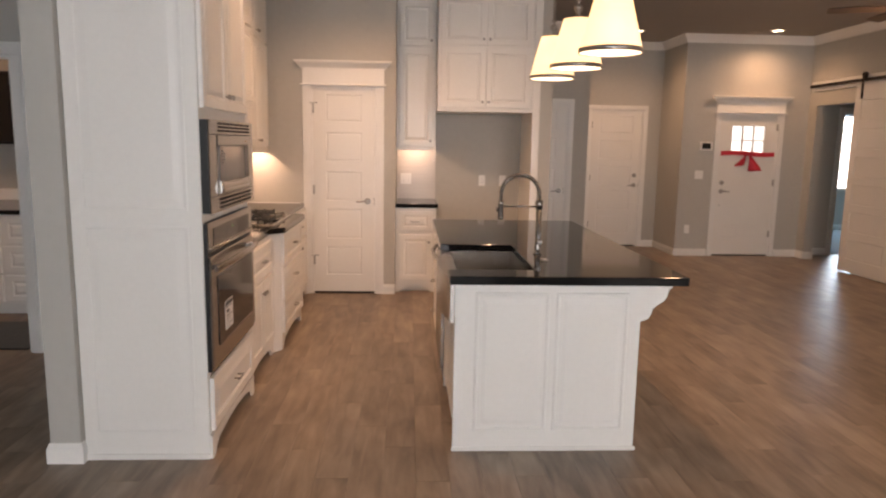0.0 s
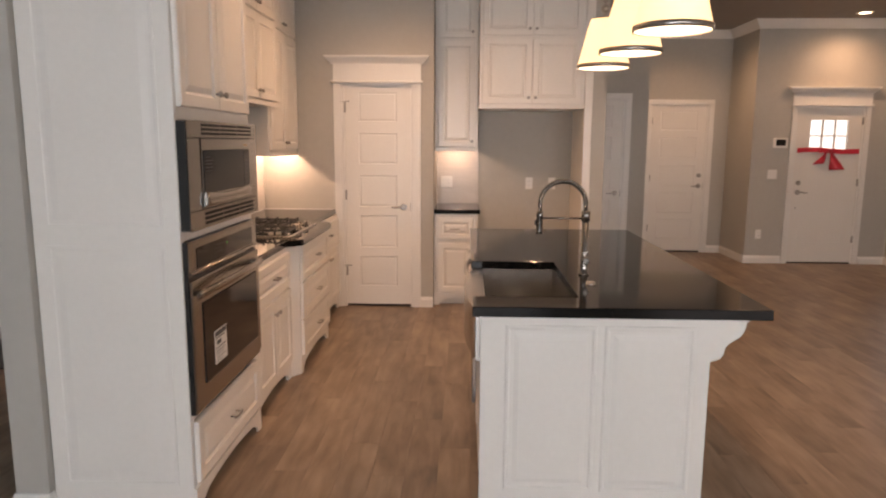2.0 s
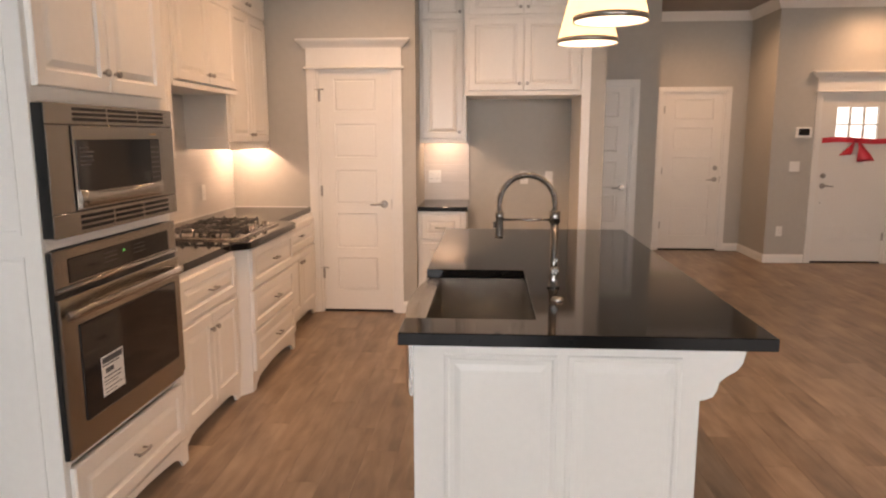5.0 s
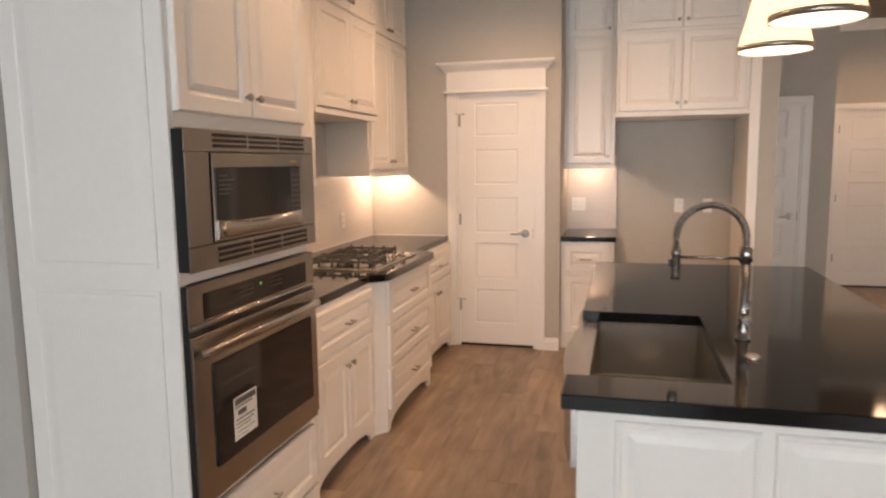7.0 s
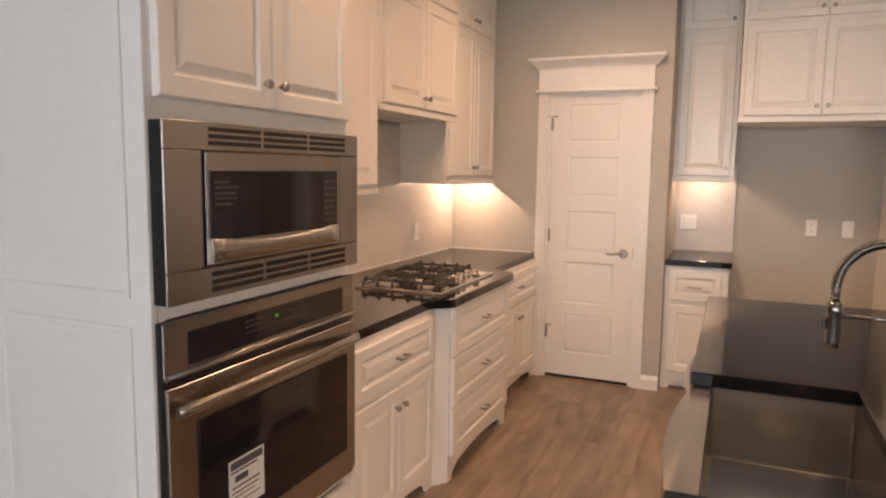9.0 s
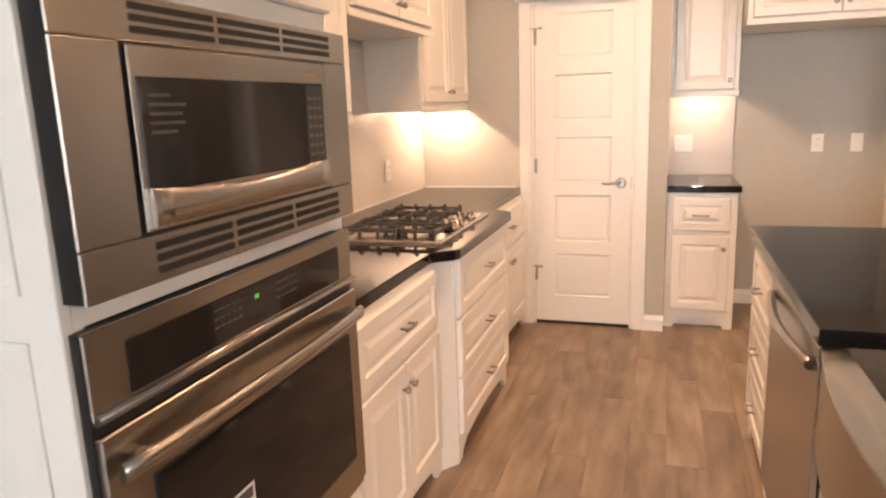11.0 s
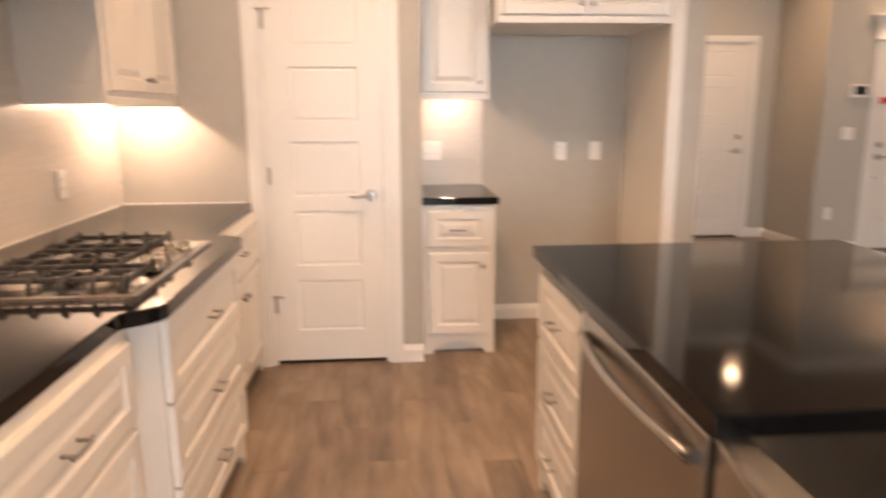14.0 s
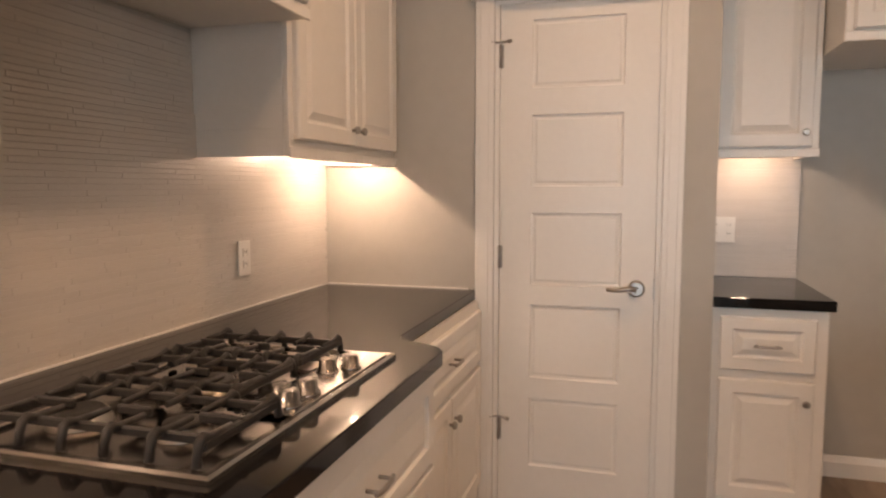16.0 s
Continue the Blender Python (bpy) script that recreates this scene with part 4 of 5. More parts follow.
casing("trim_pantry", -0.595, 0.045, 2.055, PY, 0.075, "built", "white painted casing with crown head over pantry door")
pdoor = hung_door("door_pantry", -0.575, PY + 0.012, 0.60, "closed white five-panel pantry door with lever handle")
for z in (0.36, 1.86):
    bm = B()
    tube(bm, [(-0.002, -0.006, z + 0.012), (-0.03, -0.03, z + 0.012)], 0.004, 8)
    tube(bm, [(-0.002, -0.006, z + 0.012), (0.035, -0.026, z + 0.012)], [0.004, 0.004], 8)
    tube(bm, [(0.035, -0.026, z + 0.012), (0.046, -0.032, z + 0.012)], 0.008, 8)
    part("hinge_stop", bm, NICKEL, pdoor, "satin nickel hinge-pin door stop")
bm = B()
box(bm, WX + 0.0125, WX + 0.0185, 4.16, PY - 0.008, 0.9155, 0.9205)
box(bm, WX + 0.0185, -0.70, PY - 0.008, PY - 0.0015, 0.9155, 0.9205)
tagged(part("caulk_bead", bm, PLATE), "thin white caulk bead behind the worktop", "caulk")
casing("trim_closet", 1.83, 2.395, 2.04, 8.90, 0.07)
hung_door("door_closet", 1.85, 8.912, 0.525, "closed white five-panel closet door with lever handle", h=2.005)
casing("trim_garage", 3.09, 3.88, 2.06, 10.4, 0.07)
hung_door("door_garage", 3.11, 10.412, 0.75, "closed white panelled garage door with deadbolt", bolt=True)
casing("trim_front", 4.68, 5.53, 2.0, 9.55, 0.06, "built", "white painted casing with crown head over front door")
casing("trim_bedroom", 6.56, 7.34, 2.05, 9.74, 0.075)

# front door with a small six-light window
front = thing("door_front", pose(4.70, 9.562, 0.022), "closed white front door with six-pane window", "door", kind="structure")
FW = 0.81
bm = B()
LX0, LX1, LZ0, LZ1 = 0.17, 0.64, 1.42, 1.81
for d in ((0, LX0, 0, 1.965), (LX1, FW, 0, 1.965), (LX0, LX1, 0, LZ0), (LX0, LX1, LZ1, 1.965)):
    box(bm, d[0], d[1], 0.0, 0.042, d[2], d[3])
bmesh.ops.remove_doubles(bm, verts=bm.verts, dist=0.0001)
part("door_leaf", bm, DOORWHITE, front)
for a, b in ((0.12, 0.37), (0.44, 0.69)):
    part("raised_field", rings(B(), a, b, 0.24, 0.44 if a < 0 else 0.42, [(0, 0.0), (0, -0.003), (0.012, -0.006), (0.02, -0.001), (0.05, -0.005)], back=False), DOORWHITE, front)
bm = B()
for c in (1, 2):
    box(bm, LX0 + (LX1 - LX0) * c / 3 - 0.008, LX0 + (LX1 - LX0) * c / 3 + 0.008, 0.004, 0.035, LZ0, LZ1)
box(bm, LX0, LX1, 0.005, 0.034, (LZ0 + LZ1) / 2 - 0.008, (LZ0 + LZ1) / 2 + 0.008)
part("muntin", bm, DOORWHITE, front)
g = part("window_pane", box(B(), LX0 + 0.001, LX1 - 0.001, 0.018, 0.022, LZ0 + 0.001, LZ1 - 0.001), GLASS, front)
g.visible_shadow = False
lever_handle(front, 0.07, 0.90, 0.0, 1)
deadbolt(front, 0.07, 1.02, 0.0)
part("kick_hole", tube(B(), [(0.06, 0.0, 0.70), (0.06, -0.006, 0.70)], 0.009, 10), NICKEL, front)
for z in (0.30, 1.03, 1.80):
    hinge(front, FW + 0.002, z, 0.0)
# Dark strip paints the shade at the foot of this door.
part("threshold_gap", box(B(), 0.0, FW, 0.005, 0.06, -0.021, -0.004), GAPSHADE, front, "dark strip painted as shade at the sill")
# red ribbon across the door with a bow
ribbon = thing("ribbon_bow", pose(4.70, 9.553, 0.022), "red satin ribbon with bow tied across the front door", "ribbon")
bm = B()
n = 24
rows = []
for k in range(n + 1):
    u = k / n
    x = 0.02 + (FW - 0.04) * u
    z = 1.43 + 0.012 * math.sin(6 * u)
    y = -0.006 - 0.004 * math.sin(9 * u)
    rows.append((bm.verts.new((x, y, z - 0.03)), bm.verts.new((x, y - 0.003, z)), bm.verts.new((x, y, z + 0.03))))
for a, b in zip(rows, rows[1:]):
    bm.faces.new((a[0], b[0], b[1], a[1]))
    bm.faces.new((a[1], b[1], b[2], a[2]))
part("band", bm, RIBBON, ribbon).modifiers.new("thickness", "SOLIDIFY").thickness = 0.002
for sgn, ln, wd in ((-1, 0.17, 0.045), (1, 0.24, 0.075)):
    bm = B()
    rows = []
    for k in range(9):
        u = k / 8
        cx = 0.41 + sgn * (0.02 + 0.10 * u)
        z = 1.425 - ln * u
        w2 = 0.015 + wd * u
        rows.append((bm.verts.new((cx - w2, -0.012 - 0.02 * math.sin(5 * u), z)), bm.verts.new((cx + w2, -0.018 + 0.015 * math.sin(6 * u), z + 0.01))))
    for a, b in zip(rows, rows[1:]):
        bm.faces.new((a[0], a[1], b[1], b[0])).smooth = True
    part("tail", bm, RIBBON, ribbon).modifiers.new("thickness", "SOLIDIFY").thickness = 0.002
    bm = B()
    loop = [(0.41 + sgn * 0.07 * (1 - math.cos(a)), -0.03 - 0.012 * math.sin(a), 1.43 + 0.03 * math.sin(a)) for a in [2 * math.pi * k / 16 for k in range(17)]]
    va = [bm.verts.new((x, y - 0.014, z)) for x, y, z in loop]
    vb = [bm.verts.new((x, y + 0.014, z)) for x, y, z in loop]
    for k in range(16):
        bm.faces.new((va[k], va[k + 1], vb[k + 1], vb[k])).smooth = True
    part("bow_loop", bm, RIBBON, ribbon).modifiers.new("thickness", "SOLIDIFY").thickness = 0.002
part("knot", box(B(), 0.385, 0.435, -0.045, -0.008, 1.405, 1.455, 0.012, 2), RIBBON, ribbon)

# sliding barn door on its rail
barn = thing("barn_door", pose(5.875, 8.45, 0.02, 0, 0, -90), "white panelled sliding barn door hung open on rail", "door")
BW, BH = 0.92, 2.29
part("door_leaf", panel_door(B(), BW, BH, 0.038, [(0.16, 0.41), (0.50, 0.75), (0.84, 1.09), (1.18, 1.43), (1.52, 1.77), (1.86, 2.11)], 0.12), DOORWHITE, barn, at=pose(0, 0.02, 0))
for x in (0.12, BW - 0.12):
    bm = B()
    box(bm, x - 0.02, x + 0.02, -0.026, -0.0185, BH - 0.16, BH + 0.14, 0.002)
    hang = part("hanger_strap", bm, BRONZE, barn, "dark bronze hanger strap")
    part("roller", tube(B(), [(x, -0.018, BH + 0.12), (x, 0.012, BH + 0.12)], 0.04, 16), BRONZE, barn, "dark bronze roller wheel")
rail = thing("barn_door_rail", pose(0, 0, 0), "dark bronze barn door rail on white header board", "rail")
part("bar", box(B(), 5.868, 5.876, 7.40, 9.47, 2.355, 2.395, 0.002), BRONZE, rail)
part("header_board", box(B(), 5.906, 5.929, 7.38, 9.49, 2.31, 2.44, 0.004), TRIM, rail, "white header board")
for y in (7.55, 8.0, 8.5, 9.0, 9.4):
    part("spacer", tube(B(), [(5.876, y, 2.375), (5.906, y, 2.375)], 0.012, 10), BRONZE, rail)

# bedroom window with blinds
win = thing("window_bedroom", pose(0, 0, 0), "bright bedroom window with white slatted blinds", "window", kind="structure")
bm = B()
for d in ((8.35, 8.40, 0.75, 2.2), (9.60, 9.65, 0.75, 2.2), (8.40, 9.60, 0.75, 0.80), (8.40, 9.60, 2.15, 2.2)):
    box(bm, d[0] + 0.001, d[1] - 0.001, 12.87, 12.95, d[2], d[3])
part("window_frame", bm, TRIM, win)
me = None
for k in range(30):
    z = 0.82 + k * 0.045
    if me is None:
        sl = part("slat", box(B(), 8.42, 9.58, -0.02, 0.02, -0.0015, 0.0015), PLATE, win, at=pose(0, 12.90, z, 25))
        me = sl.data
    else:
        ob = new("slat", me)
        ob.parent = win
        ob.matrix_basis = pose(0, 12.90, z, 25)
for nm, d in (("backdrop_entry", (4.40, 6.2, 10.55, 10.6, -0.1, 2.9)), ("backdrop_north", (6.5, 11.5, 14.6, 14.65, -0.5, 4.0)), ("backdrop_south", (-5.0, 7.5, -5.2, -5.15, -0.5, 4.5))):
    solid(nm, ENTRYSKY if "entry" in nm else OUTSIDE, "bright overcast daylight outside the windows", "backdrop", d)
for a, b in ((-1.1, 1.5), (2.9, 5.5)):
    w = thing("window_south", pose(0, 0, 0), "tall white framed rear window", "window", kind="structure")
    bm = B()
    for d in ((a, a + 0.06, 0.5, 2.5), (b - 0.06, b, 0.5, 2.5), (a + 0.06, b - 0.06, 0.5, 0.56), (a + 0.06, b - 0.06, 2.44, 2.5), ((a + b) / 2 - 0.03, (a + b) / 2 + 0.03, 0.56, 2.44)):
        box(bm, d[0], d[1], -2.83, -2.75, d[2], d[3])
    part("window_frame", bm, TRIM, w)

# ---- pendants ----
pend = thing("pendant_light", pose(*PENDANTS[0], RIM), "lit cream tapered pendant shade with nickel band", "pendant light", "pendants over the island")
bm = B()
lathe(bm, [(0.148, 0.022), (0.082, 0.275)], 40)
sh = part("shade", bm, SHADE, pend, "cream fabric shade, lit")
sh.modifiers.new("thickness", "SOLIDIFY").thickness = 0.002
bm = B()
lathe(bm, [(0.146, 0.0), (0.1525, 0.0), (0.1525, 0.022), (0.147, 0.024), (0.146, 0.0)], 40)
part("band", bm, NICKEL, pend, "polished nickel band")
bm = B()
lathe(bm, [(0.0, 0.006), (0.1455, 0.006), (0.1455, 0.010), (0.0, 0.010)], 40)
df = part("diffuser", bm, DIFFUSER, pend, "frosted glass diffuser")
df.visible_shadow = False
bm = B()
lathe(bm, [(0.0, 0.272), (0.082, 0.272), (0.083, 0.279), (0.02, 0.283), (0.012, 0.30), (0.012, 0.315), (0.022, 0.32), (0.026, 0.335), (0.022, 0.35), (0.008, 0.355), (0.008, 0.37), (0.018, 0.375), (0.018, 0.385), (0.006, 0.39), (0.006, CEIL - RIM - 0.03), (0.06, CEIL - RIM - 0.02), (0.065, CEIL - RIM - 0.001), (0.0, CEIL - RIM - 0.001)], 24)
part("stem", bm, NICKEL, pend, "satin nickel stem and ceiling canopy")
for px, py in PENDANTS[1:]:
    copy_thing(pend, pose(px, py, RIM))

# ---- ceiling lights and fan ----
can = thing("recessed_light", pose(*CANS[0], CEIL), "lit round recessed ceiling light with white trim, some added unseen", "ceiling light", "recessed ceiling lights")
bm = B()
lathe(bm, [(0.068, -0.004), (0.072, -0.008), (0.092, -0.006), (0.095, -0.0005), (0.068, -0.0005), (0.068, -0.004)], 28)
part("trim_ring", bm, TRIM, can)
bm = B()
lathe(bm, [(0.0, -0.002), (0.0675, -0.002), (0.0675, -0.0005), (0.0, -0.0005)], 28)
ln = part("lens", bm, BULB, can)
ln.visible_shadow = False
for cx, cy in CANS[1:]:
    copy_thing(can, pose(cx, cy, CEIL))
fan = thing("ceiling_fan", pose(4.70, 6.0, 0), "bronze ceiling fan with five blades and lit bowl", "ceiling fan")
bm = B()
lathe(bm, [(0.0, CEIL - 0.001), (0.07, CEIL - 0.001), (0.06, CEIL - 0.05), (0.015, CEIL - 0.06), (0.015, CEIL - 0.22), (0.06, CEIL - 0.235), (0.11, CEIL - 0.27), (0.11, CEIL - 0.33), (0.07, CEIL - 0.37), (0.07, CEIL - 0.40), (0.0, CEIL - 0.40)], 28)
part("motor", bm, BRONZE, fan)
bm = B()
lathe(bm, [(0.13, CEIL - 0.402), (0.135, CEIL - 0.42), (0.11, CEIL - 0.47), (0.05, CEIL - 0.50), (0.0, CEIL - 0.505)], 28)
bl = part("light_bowl", bm, DIFFUSER, fan, "lit frosted glass bowl")
bl.visible_shadow = False
BLADE = material("dark_walnut_blade", (0.07, 0.045, 0.03), 0.45, vary=0.3, scale=6, stretch=(1, 8, 1))
for k in range(5):
    bm = B()
    extrude_xy(bm, [(0.10, -0.02), (0.2, -0.05), (0.45, -0.065), (0.66, -0.06), (0.68, -0.03), (0.68, 0.03), (0.66, 0.06), (0.45, 0.065), (0.2, 0.05), (0.10, 0.02)], -0.004, 0.004)
    part("blade", bm, BLADE, fan, at=pose(0, 0, CEIL - 0.30, 0, 0, 72 * k + 12) @ pose(0, 0, 0, 12, 0, 0))


# ---- cooktop ----
hob = thing("gas_cooktop", pose(-1.075, 5.030, 0.9155) @ Matrix.Diagonal((0.91, 0.985, 1, 1)), "stainless gas cooktop with black cast-iron grates", "cooktop")
HW, HD = 0.525, 0.765
tray = B()
rings2 = [(0.0, 0.0), (0.0, 0.008), (0.006, 0.012), (0.020, 0.012), (0.026, 0.006)]
loops = []
for i, z in rings2:
    loops.append([tray.verts.new(p) for p in ((i, i, z), (HW - i, i, z), (HW - i, HD - i, z), (i, HD - i, z))])
for a, b in zip(loops, loops[1:]):
    for k in range(4):
        tray.faces.new((a[k], a[(k + 1) % 4], b[(k + 1) % 4], b[k]))
tray.faces.new(loops[0][::-1])
part("tray_rim", tray, STEEL, hob, "stainless steel rim")
part("pan", box(B(), 0.0262, HW - 0.0262, 0.0262, HD - 0.0262, 0.0005, 0.006), PANSTEEL, hob, "polished dark steel pan")
BUR = [(0.13, 0.15, 0.045), (0.13, 0.60, 0.04), (0.36, 0.15, 0.035), (0.37, 0.62, 0.035), (0.24, 0.375, 0.055)]
for bx, by, br in BUR:
    bm = B()
    lathe(bm, [(br + 0.012, 0.0065), (br + 0.010, 0.016), (br, 0.018), (br * 0.95, 0.024)], 24, (bx, by, 0))
    bn = part("burner", bm, NICKEL, hob)
    bm = B()
    lathe(bm, [(br, 0.0245), (br, 0.030), (br * 0.9, 0.033), (0.0, 0.033)], 24, (bx, by, 0))
    part("burner_cap", bm, IRON, bn, "black burner cap")
for j in range(3):
    # cast grates: fingers across, each with a shouldered end, tied by two long bars and a ring bar
    y0, y1 = 0.026 + j * 0.239, 0.026 + j * 0.239 + 0.235
    yc = (y0 + y1) / 2
    xa, xb = 0.034, (0.492 if j == 0 else 0.385)
    bm = B()
    nb = 6 if j == 0 else 5
    for k in range(nb):
        x = xa + 0.008 + (xb - xa - 0.016) * k / (nb - 1)
        inner = 0.030 if k % 2 == 0 else 0.056
        for ye, s in ((y0, 1), (y1, -1)):
            path = [(x, ye, 0.0125), (x, ye + s * 0.002, 0.030), (x, ye + s * 0.008, 0.046), (x, ye + s * 0.018, 0.0515), (x, ye + s * 0.032, 0.047), (x, ye + s * 0.055, 0.046), (x, yc - s * inner * 0.5, 0.046)]
            tube(bm, path, [0.0085, 0.0075, 0.0085, 0.0085, 0.007, 0.0065, 0.0055], 8)
    for y in (y0 + 0.036, y1 - 0.036):
        box(bm, xa, xb, y - 0.0055, y + 0.0055, 0.033, 0.048, 0.0025)
    for x0, x1 in ((xa, xa + (xb - xa) * 0.2), (xa + (xb - xa) * 0.42, xa + (xb - xa) * 0.58), (xb - (xb - xa) * 0.2, xb)):
        box(bm, x0, x1, yc - 0.006, yc + 0.006, 0.034, 0.050, 0.0025)
    for x in (xa + 0.006, xb - 0.006):
        box(bm, x - 0.0065, x + 0.0065, y0 + 0.012, y1 - 0.012, 0.030, 0.047, 0.003)
    part("grate", bm, IRON, hob, "black cast-iron grate")
pts = [(0.398, 0.300), (0.398, 0.690), (0.404, 0.715), (0.422, 0.728), (0.512, 0.732), (0.512, 0.262), (0.440, 0.264), (0.412, 0.276)]
kp = part("knob_panel", extrude_xy(B(), pts, 0.0125, 0.0165, 0.0015), STEEL, hob, "raised steel control panel")
for kx, ky in ((0.478, 0.310), (0.440, 0.345), (0.478, 0.385), (0.440, 0.545), (0.478, 0.590)):
    bm = B()
    lathe(bm, [(0.026, 0.0168), (0.026, 0.021), (0.0215, 0.023), (0.020, 0.043), (0.017, 0.046), (0.0, 0.046)], 20, (kx, ky, 0))
    part("control_knob", bm, FAUCETSTEEL, kp, "polished metal control knob")


# ---- wall plates and small things ----
def plate(name, m, w, h, label, kind, slots_n=1):
    ob = thing(name, m, label, "wall plate", "wall plates")
    part("cover", box(B(), -w / 2, w / 2, -0.006, 0.0, -h / 2, h / 2, 0.002), PLATE, ob)
    for i in range(slots_n):
        cx = -w / 2 + w * (i + 0.5) / slots_n
        if kind == "outlet":
            for dz in (-0.02, 0.02):
                f = part("socket", box(B(), cx - 0.014, cx + 0.014, -0.008, -0.0061, dz - 0.014, dz + 0.014, 0.002), PLATE, ob)
                bm = B()
                for s in (-0.006, 0.006):
                    box(bm, cx + s - 0.001, cx + s + 0.001, -0.0085, -0.0081, dz - 0.003, dz + 0.006)
                part("slot", bm, GAPSHADE, f)
        elif kind == "box":
            # No hollow here: a dark patch paints the shaded inside.
            part("recess", box(B(), -w * 0.3, w * 0.3, -0.008, -0.0061, -h * 0.3, h * 0.25, 0.002), INK, ob, "dark patch painted as shade of the recess")
        elif kind == "switch":
            part("rocker", box(B(), cx - 0.015, cx + 0.015, -0.010, -0.0061, -0.032, 0.032, 0.003), PLATE, ob)
    return ob


plate("outlet", west(6.275, WX + 0.015) @ pose(0, 0, 1.09), 0.072, 0.118, "white outlet plate on the tile backsplash", "outlet")
plate("outlet", pose(0.335, BY - 0.013, 1.135), 0.118, 0.118, "white double plate on the nook backsplash", "outlet", 2)
plate("outlet", pose(1.175, BY - 0.001, 1.125), 0.072, 0.118, "white outlet plate in refrigerator alcove", "outlet")
plate("outlet", pose(1.405, BY - 0.001, 1.125), 0.072, 0.118, "white outlet plate in refrigerator alcove", "blank")
plate("water_box", pose(1.15, BY - 0.001, 0.435), 0.105, 0.115, "white recessed water supply box in alcove", "box")
plate("light_switch", pose(4.43, 9.549, 1.15), 0.118, 0.118, "white light switch plate beside front door", "switch", 2)
plate("outlet", pose(4.31, 9.549, 0.38), 0.072, 0.118, "white outlet plate low beside front door", "outlet")
pad = thing("alarm_keypad", pose(4.50, 9.549, 1.545), "white alarm keypad with dark screen beside front door", "keypad")
part("body", box(B(), -0.09, 0.09, -0.025, 0.0, -0.06, 0.06, 0.006), PLATE, pad)
part("screen", box(B(), -0.062, 0.062, -0.027, -0.0252, -0.035, 0.045, 0.001), DARKGLASS, pad, "dark screen")
tagged(part("ceiling_vent", box(B(), 4.78, 4.98, 9.15, 9.27, CEIL - 0.008, CEIL - 0.0005, 0.002), CEILING), "small ceiling vent beside recessed light", "vent")

# ---- utility room seen through the passage doorway ----
casing("trim_utility", -3.12, -2.30, 2.06, 4.95, 0.085)
van = thing("vanity_cabinet", pose(-3.6, 6.0, 0), "white painted utility cabinet with stacked drawers", "cabinet")
carcass(van, 1.6, 0.85, 0.10, 0.87)
for c in range(3):
    for z0, z1 in ((0.12, 0.35), (0.37, 0.60), (0.62, 0.85)):
        f = leaf(van, "drawer", 0.03 + c * 0.52, 0.52 + c * 0.52, z0, z1, -0.0005)
        knob(f, 0.275 + c * 0.52, (z0 + z1) / 2)
part("plinth", box(B(), 0.0, 1.6, 0.06, 0.85, 0, 0.099), WHITE, van)
tagged(part("utility_worktop", box(B(), -3.63, -1.97, 5.97, 6.90, 0.871, 0.91, 0.004), GRANITE), "black granite worktop in the utility room", "worktop")
tagged(part("utility_backsplash", box(B(), -3.63, -1.97, 6.905, 6.927, 0.9105, 1.02, 0.003), PLATE), "white backsplash strip on utility wall", "backsplash")
mir = thing("wall_cupboard", pose(-3.6, 6.60, 0), "dark glass-fronted wall cupboard in utility room", "cupboard")
part("body", box(B(), 0.0, 1.2, 0.0, 0.32, 1.45, 2.1, 0.003), BLACK, mir)
part("door", box(B(), 0.02, 1.18, -0.02, -0.0005, 1.47, 2.08, 0.003), DARKGLASS, mir)

# Thin black sheet that darkens the floor inside the utility doorway.
tagged(part("floor_mat", box(B(), -3.06, -2.36, 5.00, 5.75, 0.0005, 0.012, 0.004), BLACK), "thin black sheet on the utility room floor", "mat")

# ---- tiles and planks ----
rnd = random.Random(4)


def tile_mesh(name, x, y, z, mat, b=0.0012):
    """A small slab with eased edges on its front (+z of the slab's own axes)."""
    bm = B()
    lo = [bm.verts.new(p) for p in ((0, 0, 0), (x, 0, 0), (x, y, 0), (0, y, 0))]
    mid = [bm.verts.new(p) for p in ((0, 0, z - b), (x, 0, z - b), (x, y, z - b), (0, y, z - b))]
    top = [bm.verts.new(p) for p in ((b, b, z), (x - b, b, z), (x - b, y - b, z), (b, y - b, z))]
    for a, c in ((lo, mid), (mid, top)):
        for k in range(4):
            bm.faces.new((a[k], a[(k + 1) % 4], c[(k + 1) % 4], c[k]))
    bm.faces.new(top)
    me = bpy.data.meshes.new(name)
    bm.to_mesh(me)
    bm.free()
    me.materials.append(mat)
    return me


def joined(name, rows, mat, label, category, parent):
    """rows of (matrix, x, y, z): many slabs in one mesh."""
    vs, fs = [], []
    for m, x, y, z in rows:
        b, o = 0.0004, len(vs)
        for p in ((0, 0, 0), (x, 0, 0), (x, y, 0), (0, y, 0), (0, 0, z - b), (x, 0, z - b), (x, y, z - b), (0, y, z - b), (b, b, z), (x - b, b, z), (x - b, y - b, z), (b, y - b, z)):
            vs.append(m @ Vector(p))
        for a, c in ((0, 4), (4, 8)):
            for k in range(4):
                fs.append((o + a + k, o + a + (k + 1) % 4, o + c + (k + 1) % 4, o + c + k))
        fs.append((o + 8, o + 9, o + 10, o + 11))
    me = bpy.data.meshes.new(name)
    me.from_pydata(vs, [], fs)
    me.materials.append(mat)
    ob = new(name, me)
    ob.parent = parent
    return tagged(ob, label, kind="stuff")


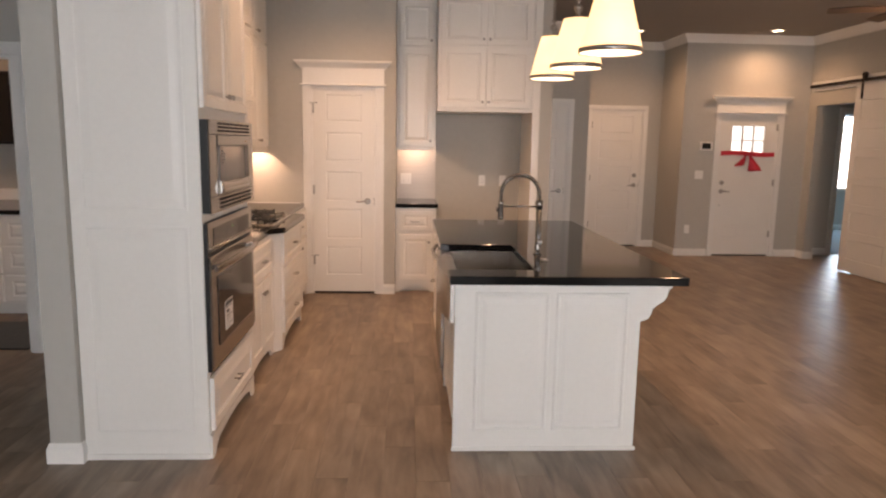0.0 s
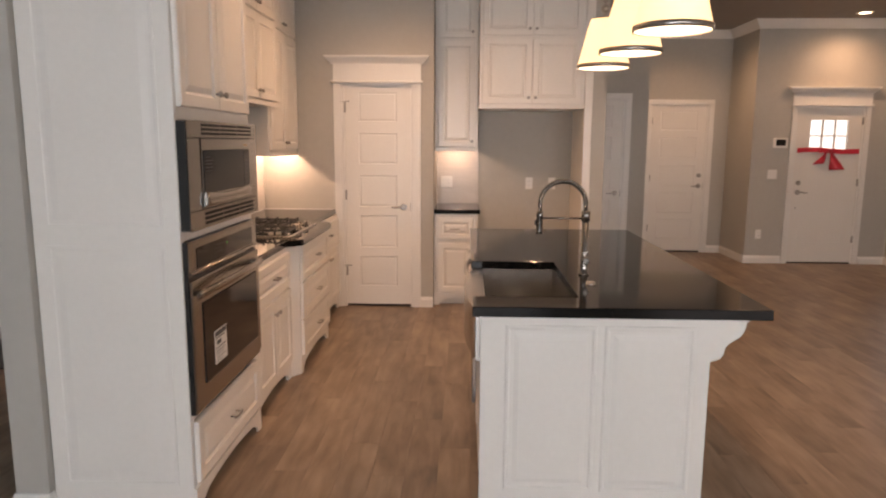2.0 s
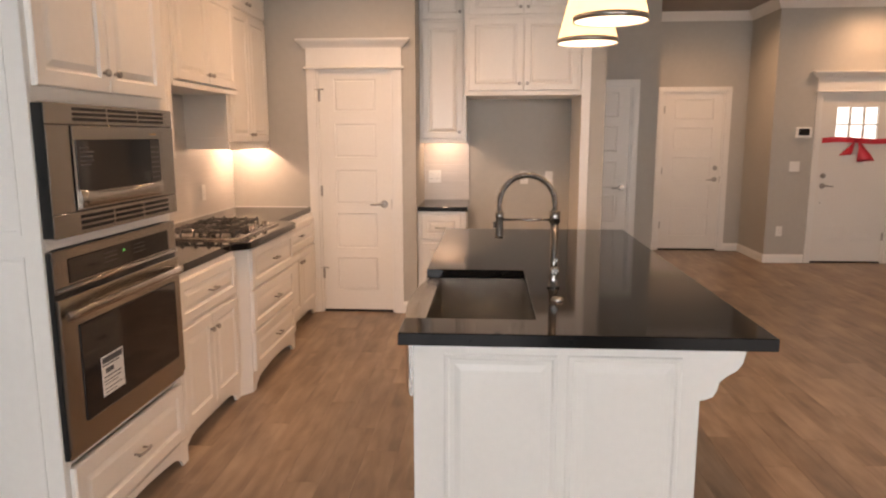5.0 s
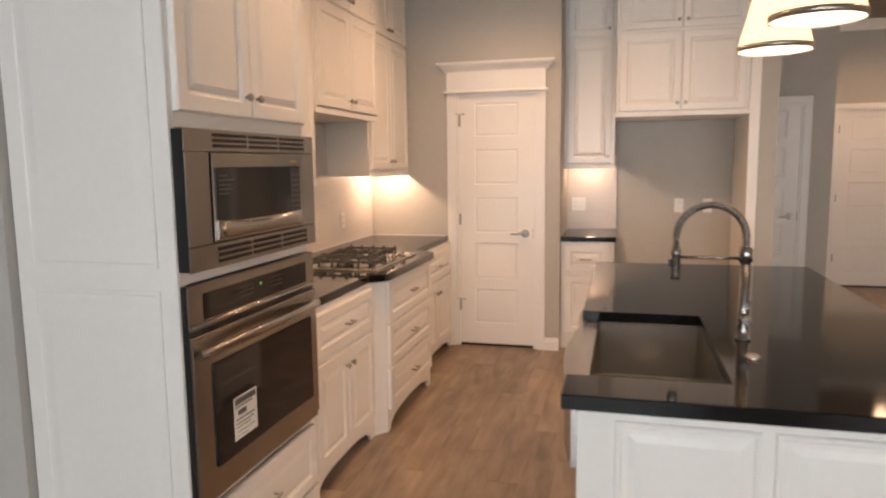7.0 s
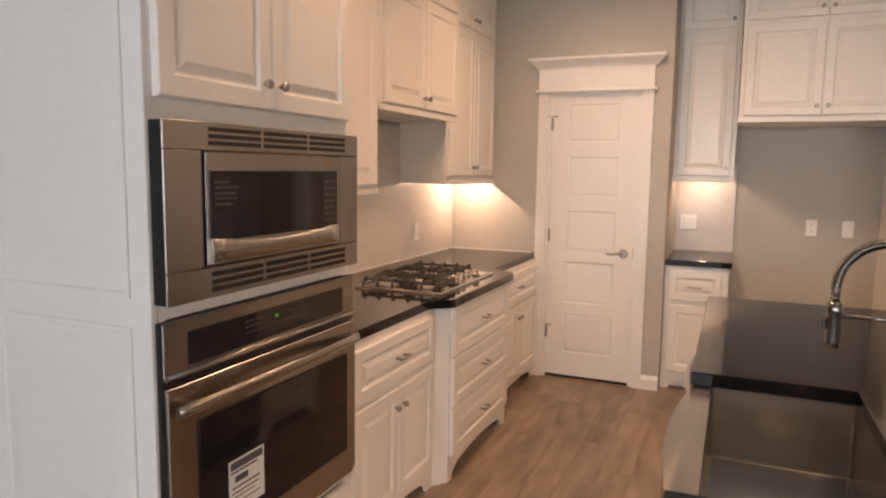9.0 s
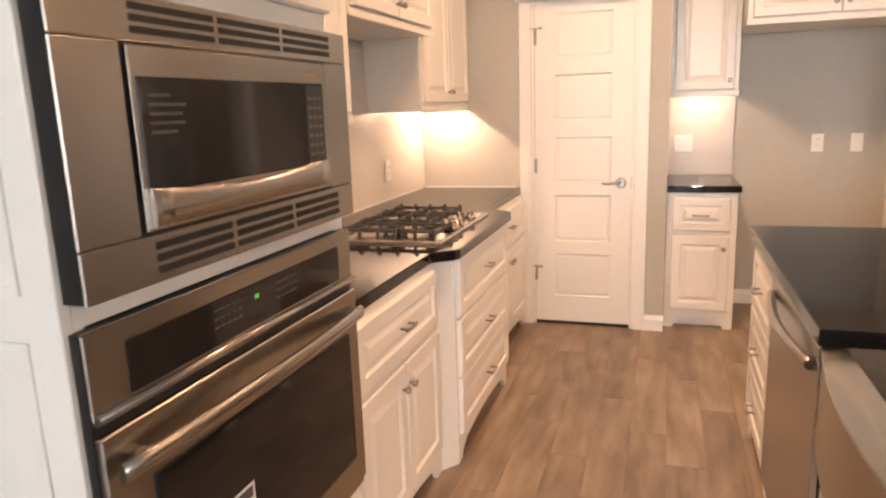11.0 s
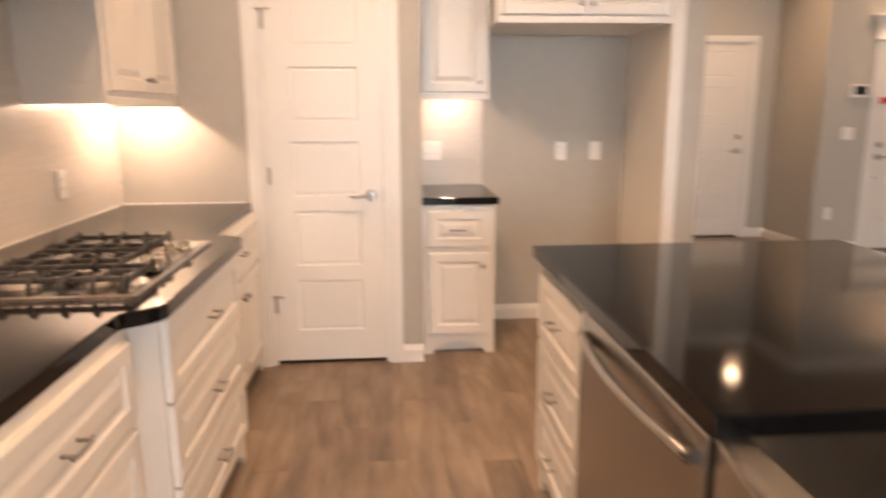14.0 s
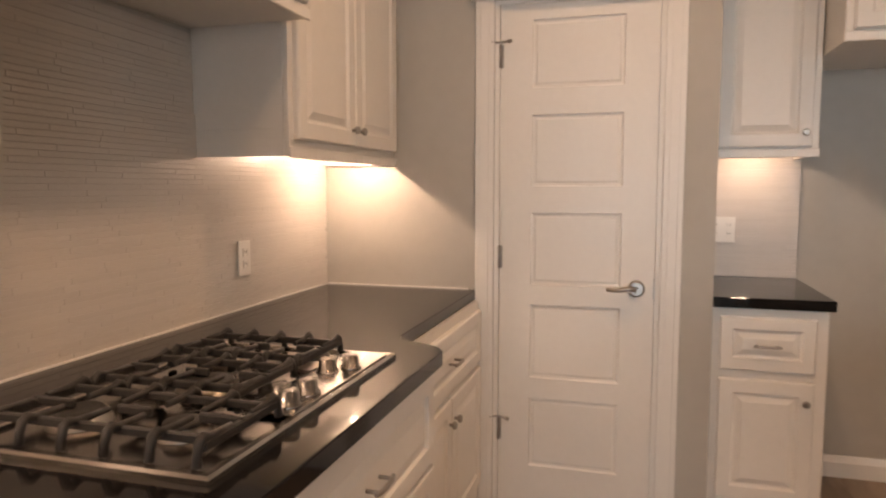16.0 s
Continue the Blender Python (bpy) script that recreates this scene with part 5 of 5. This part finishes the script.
# linear mosaic on the west wall: strips of three lengths
back = tagged(part("backsplash", box(B(), WX + 0.001, WX + 0.006, 4.155, PY - 0.001, 0.9155, 1.555), TILEGROUT), "white linear mosaic tile backsplash behind the cooktop", "backsplash", kind="structure")
back2 = tagged(part("backsplash_nook", box(B(), NX + 0.001, 0.66, BY - 0.006, BY - 0.001, 0.9155, 1.56), TILEGROUT), "white linear mosaic tile backsplash in the nook", "backsplash", kind="structure")
tagged(part("backsplash_hood", box(B(), WX + 0.001, WX + 0.006, 5.05, 6.035, 1.5555, 1.785), TILEGROUT), "tile backsplash under the hood cabinet", "backsplash", kind="structure")
LENS_ = (0.16, 0.24, 0.30)
strips = {l: [tile_mesh("tile", l - 0.0003, 0.0146, d, TILE, 0.0004) for d in (0.006, 0.0066, 0.0072)] for l in LENS_}
rest, near = [], []
z, row = 0.917, 0
while z < 1.77:
    y, end = (4.157, PY - 0.003) if z < 1.54 else (5.055, 6.032)
    y0 = y
    y -= rnd.uniform(0, 0.14)
    d = rnd.randrange(3)
    while y < end - 0.03:
        l = rnd.choice(LENS_)
        a, b = max(y, y0), min(y + l, end)
        m = Matrix(((0, 0, 1, WX + 0.006), (1, 0, 0, a), (0, 1, 0, z), (0, 0, 0, 1)))
        if b - a > l - 0.002 and 5.6 < a < 6.75 and z < 1.45 and len(near) < 300:
            near.append((m, strips[l][d]))
        elif b - a > 0.01:
            rest.append((m, b - a - 0.0003, 0.0146, (0.006, 0.0066, 0.0072)[d]))
        y += l
    z += 0.015
for m, me in near:
    ob = new("tile", me)
    ob.parent = back
    ob.matrix_basis = m
joined("tiles", rest, TILE, "white linear mosaic tile strips", "tiles", back)
z = 0.917
while z < 1.54:
    x = NX + 0.003 - rnd.uniform(0, 0.14)
    d = rnd.randrange(3)
    while x < 0.63:
        l = rnd.choice(LENS_)
        if x > NX and x + l < 0.66:
            ob = new("tile", strips[l][d])
            ob.parent = back2
            ob.matrix_basis = Matrix(((1, 0, 0, x), (0, 0, -1, BY - 0.006), (0, 1, 0, z), (0, 0, 0, 1)))
        else:
            a, b = max(x, NX + 0.002), min(x + l, 0.659)
            if b - a > 0.01:
                me = tile_mesh("tile", b - a - 0.0003, 0.0146, (0.006, 0.0066, 0.0072)[d], TILE, 0.0004)
                ob = new("tile", me)
                ob.parent = back2
                ob.matrix_basis = Matrix(((1, 0, 0, a), (0, 0, -1, BY - 0.006), (0, 1, 0, z), (0, 0, 0, 1)))
        x += l
    z += 0.015

# floor planks, laid along the kitchen in staggered rows
PWID, PLEN, GAP = 0.155, 0.92, 0.0009
full = tile_mesh("plank", PWID - GAP, PLEN - GAP, 0.006, FLOORTILE, 0.0006)
floor_ob = bpy.data.objects["floor"]
cells = []
col = 0
x = -4.08
while x < 7.5:
    y = -2.73 - (col * 0.307 % 0.92) - rnd.uniform(0, 0.1)
    while y < 10.4:
        top = 10.4 if 2.60 < x + 0.08 < 4.15 else 9.74
        a, b = max(y, -2.73), min(y + PLEN, top)
        if b - a > 0.02:
            cells.append((x, a, b - a))
        y += PLEN
    x += PWID
    col += 1
cells.sort(key=lambda c: math.hypot(c[0] + 0.1 - 0.6, (c[1] + c[2] / 2 - 4.0) * 0.8))
rest, count = [], 0
for x, y, l in cells:
    if count < 300 and l > PLEN - 0.001:
        ob = new("plank", full)
        ob.parent = floor_ob
        ob.matrix_basis = pose(x, y, -0.006)
        count += 1
    else:
        rest.append((pose(x, y, -0.006), PWID - GAP, l - GAP, 0.006))
joined("planks", rest, FLOORTILE, "wood-look brown porcelain floor planks", "planks", floor_ob)
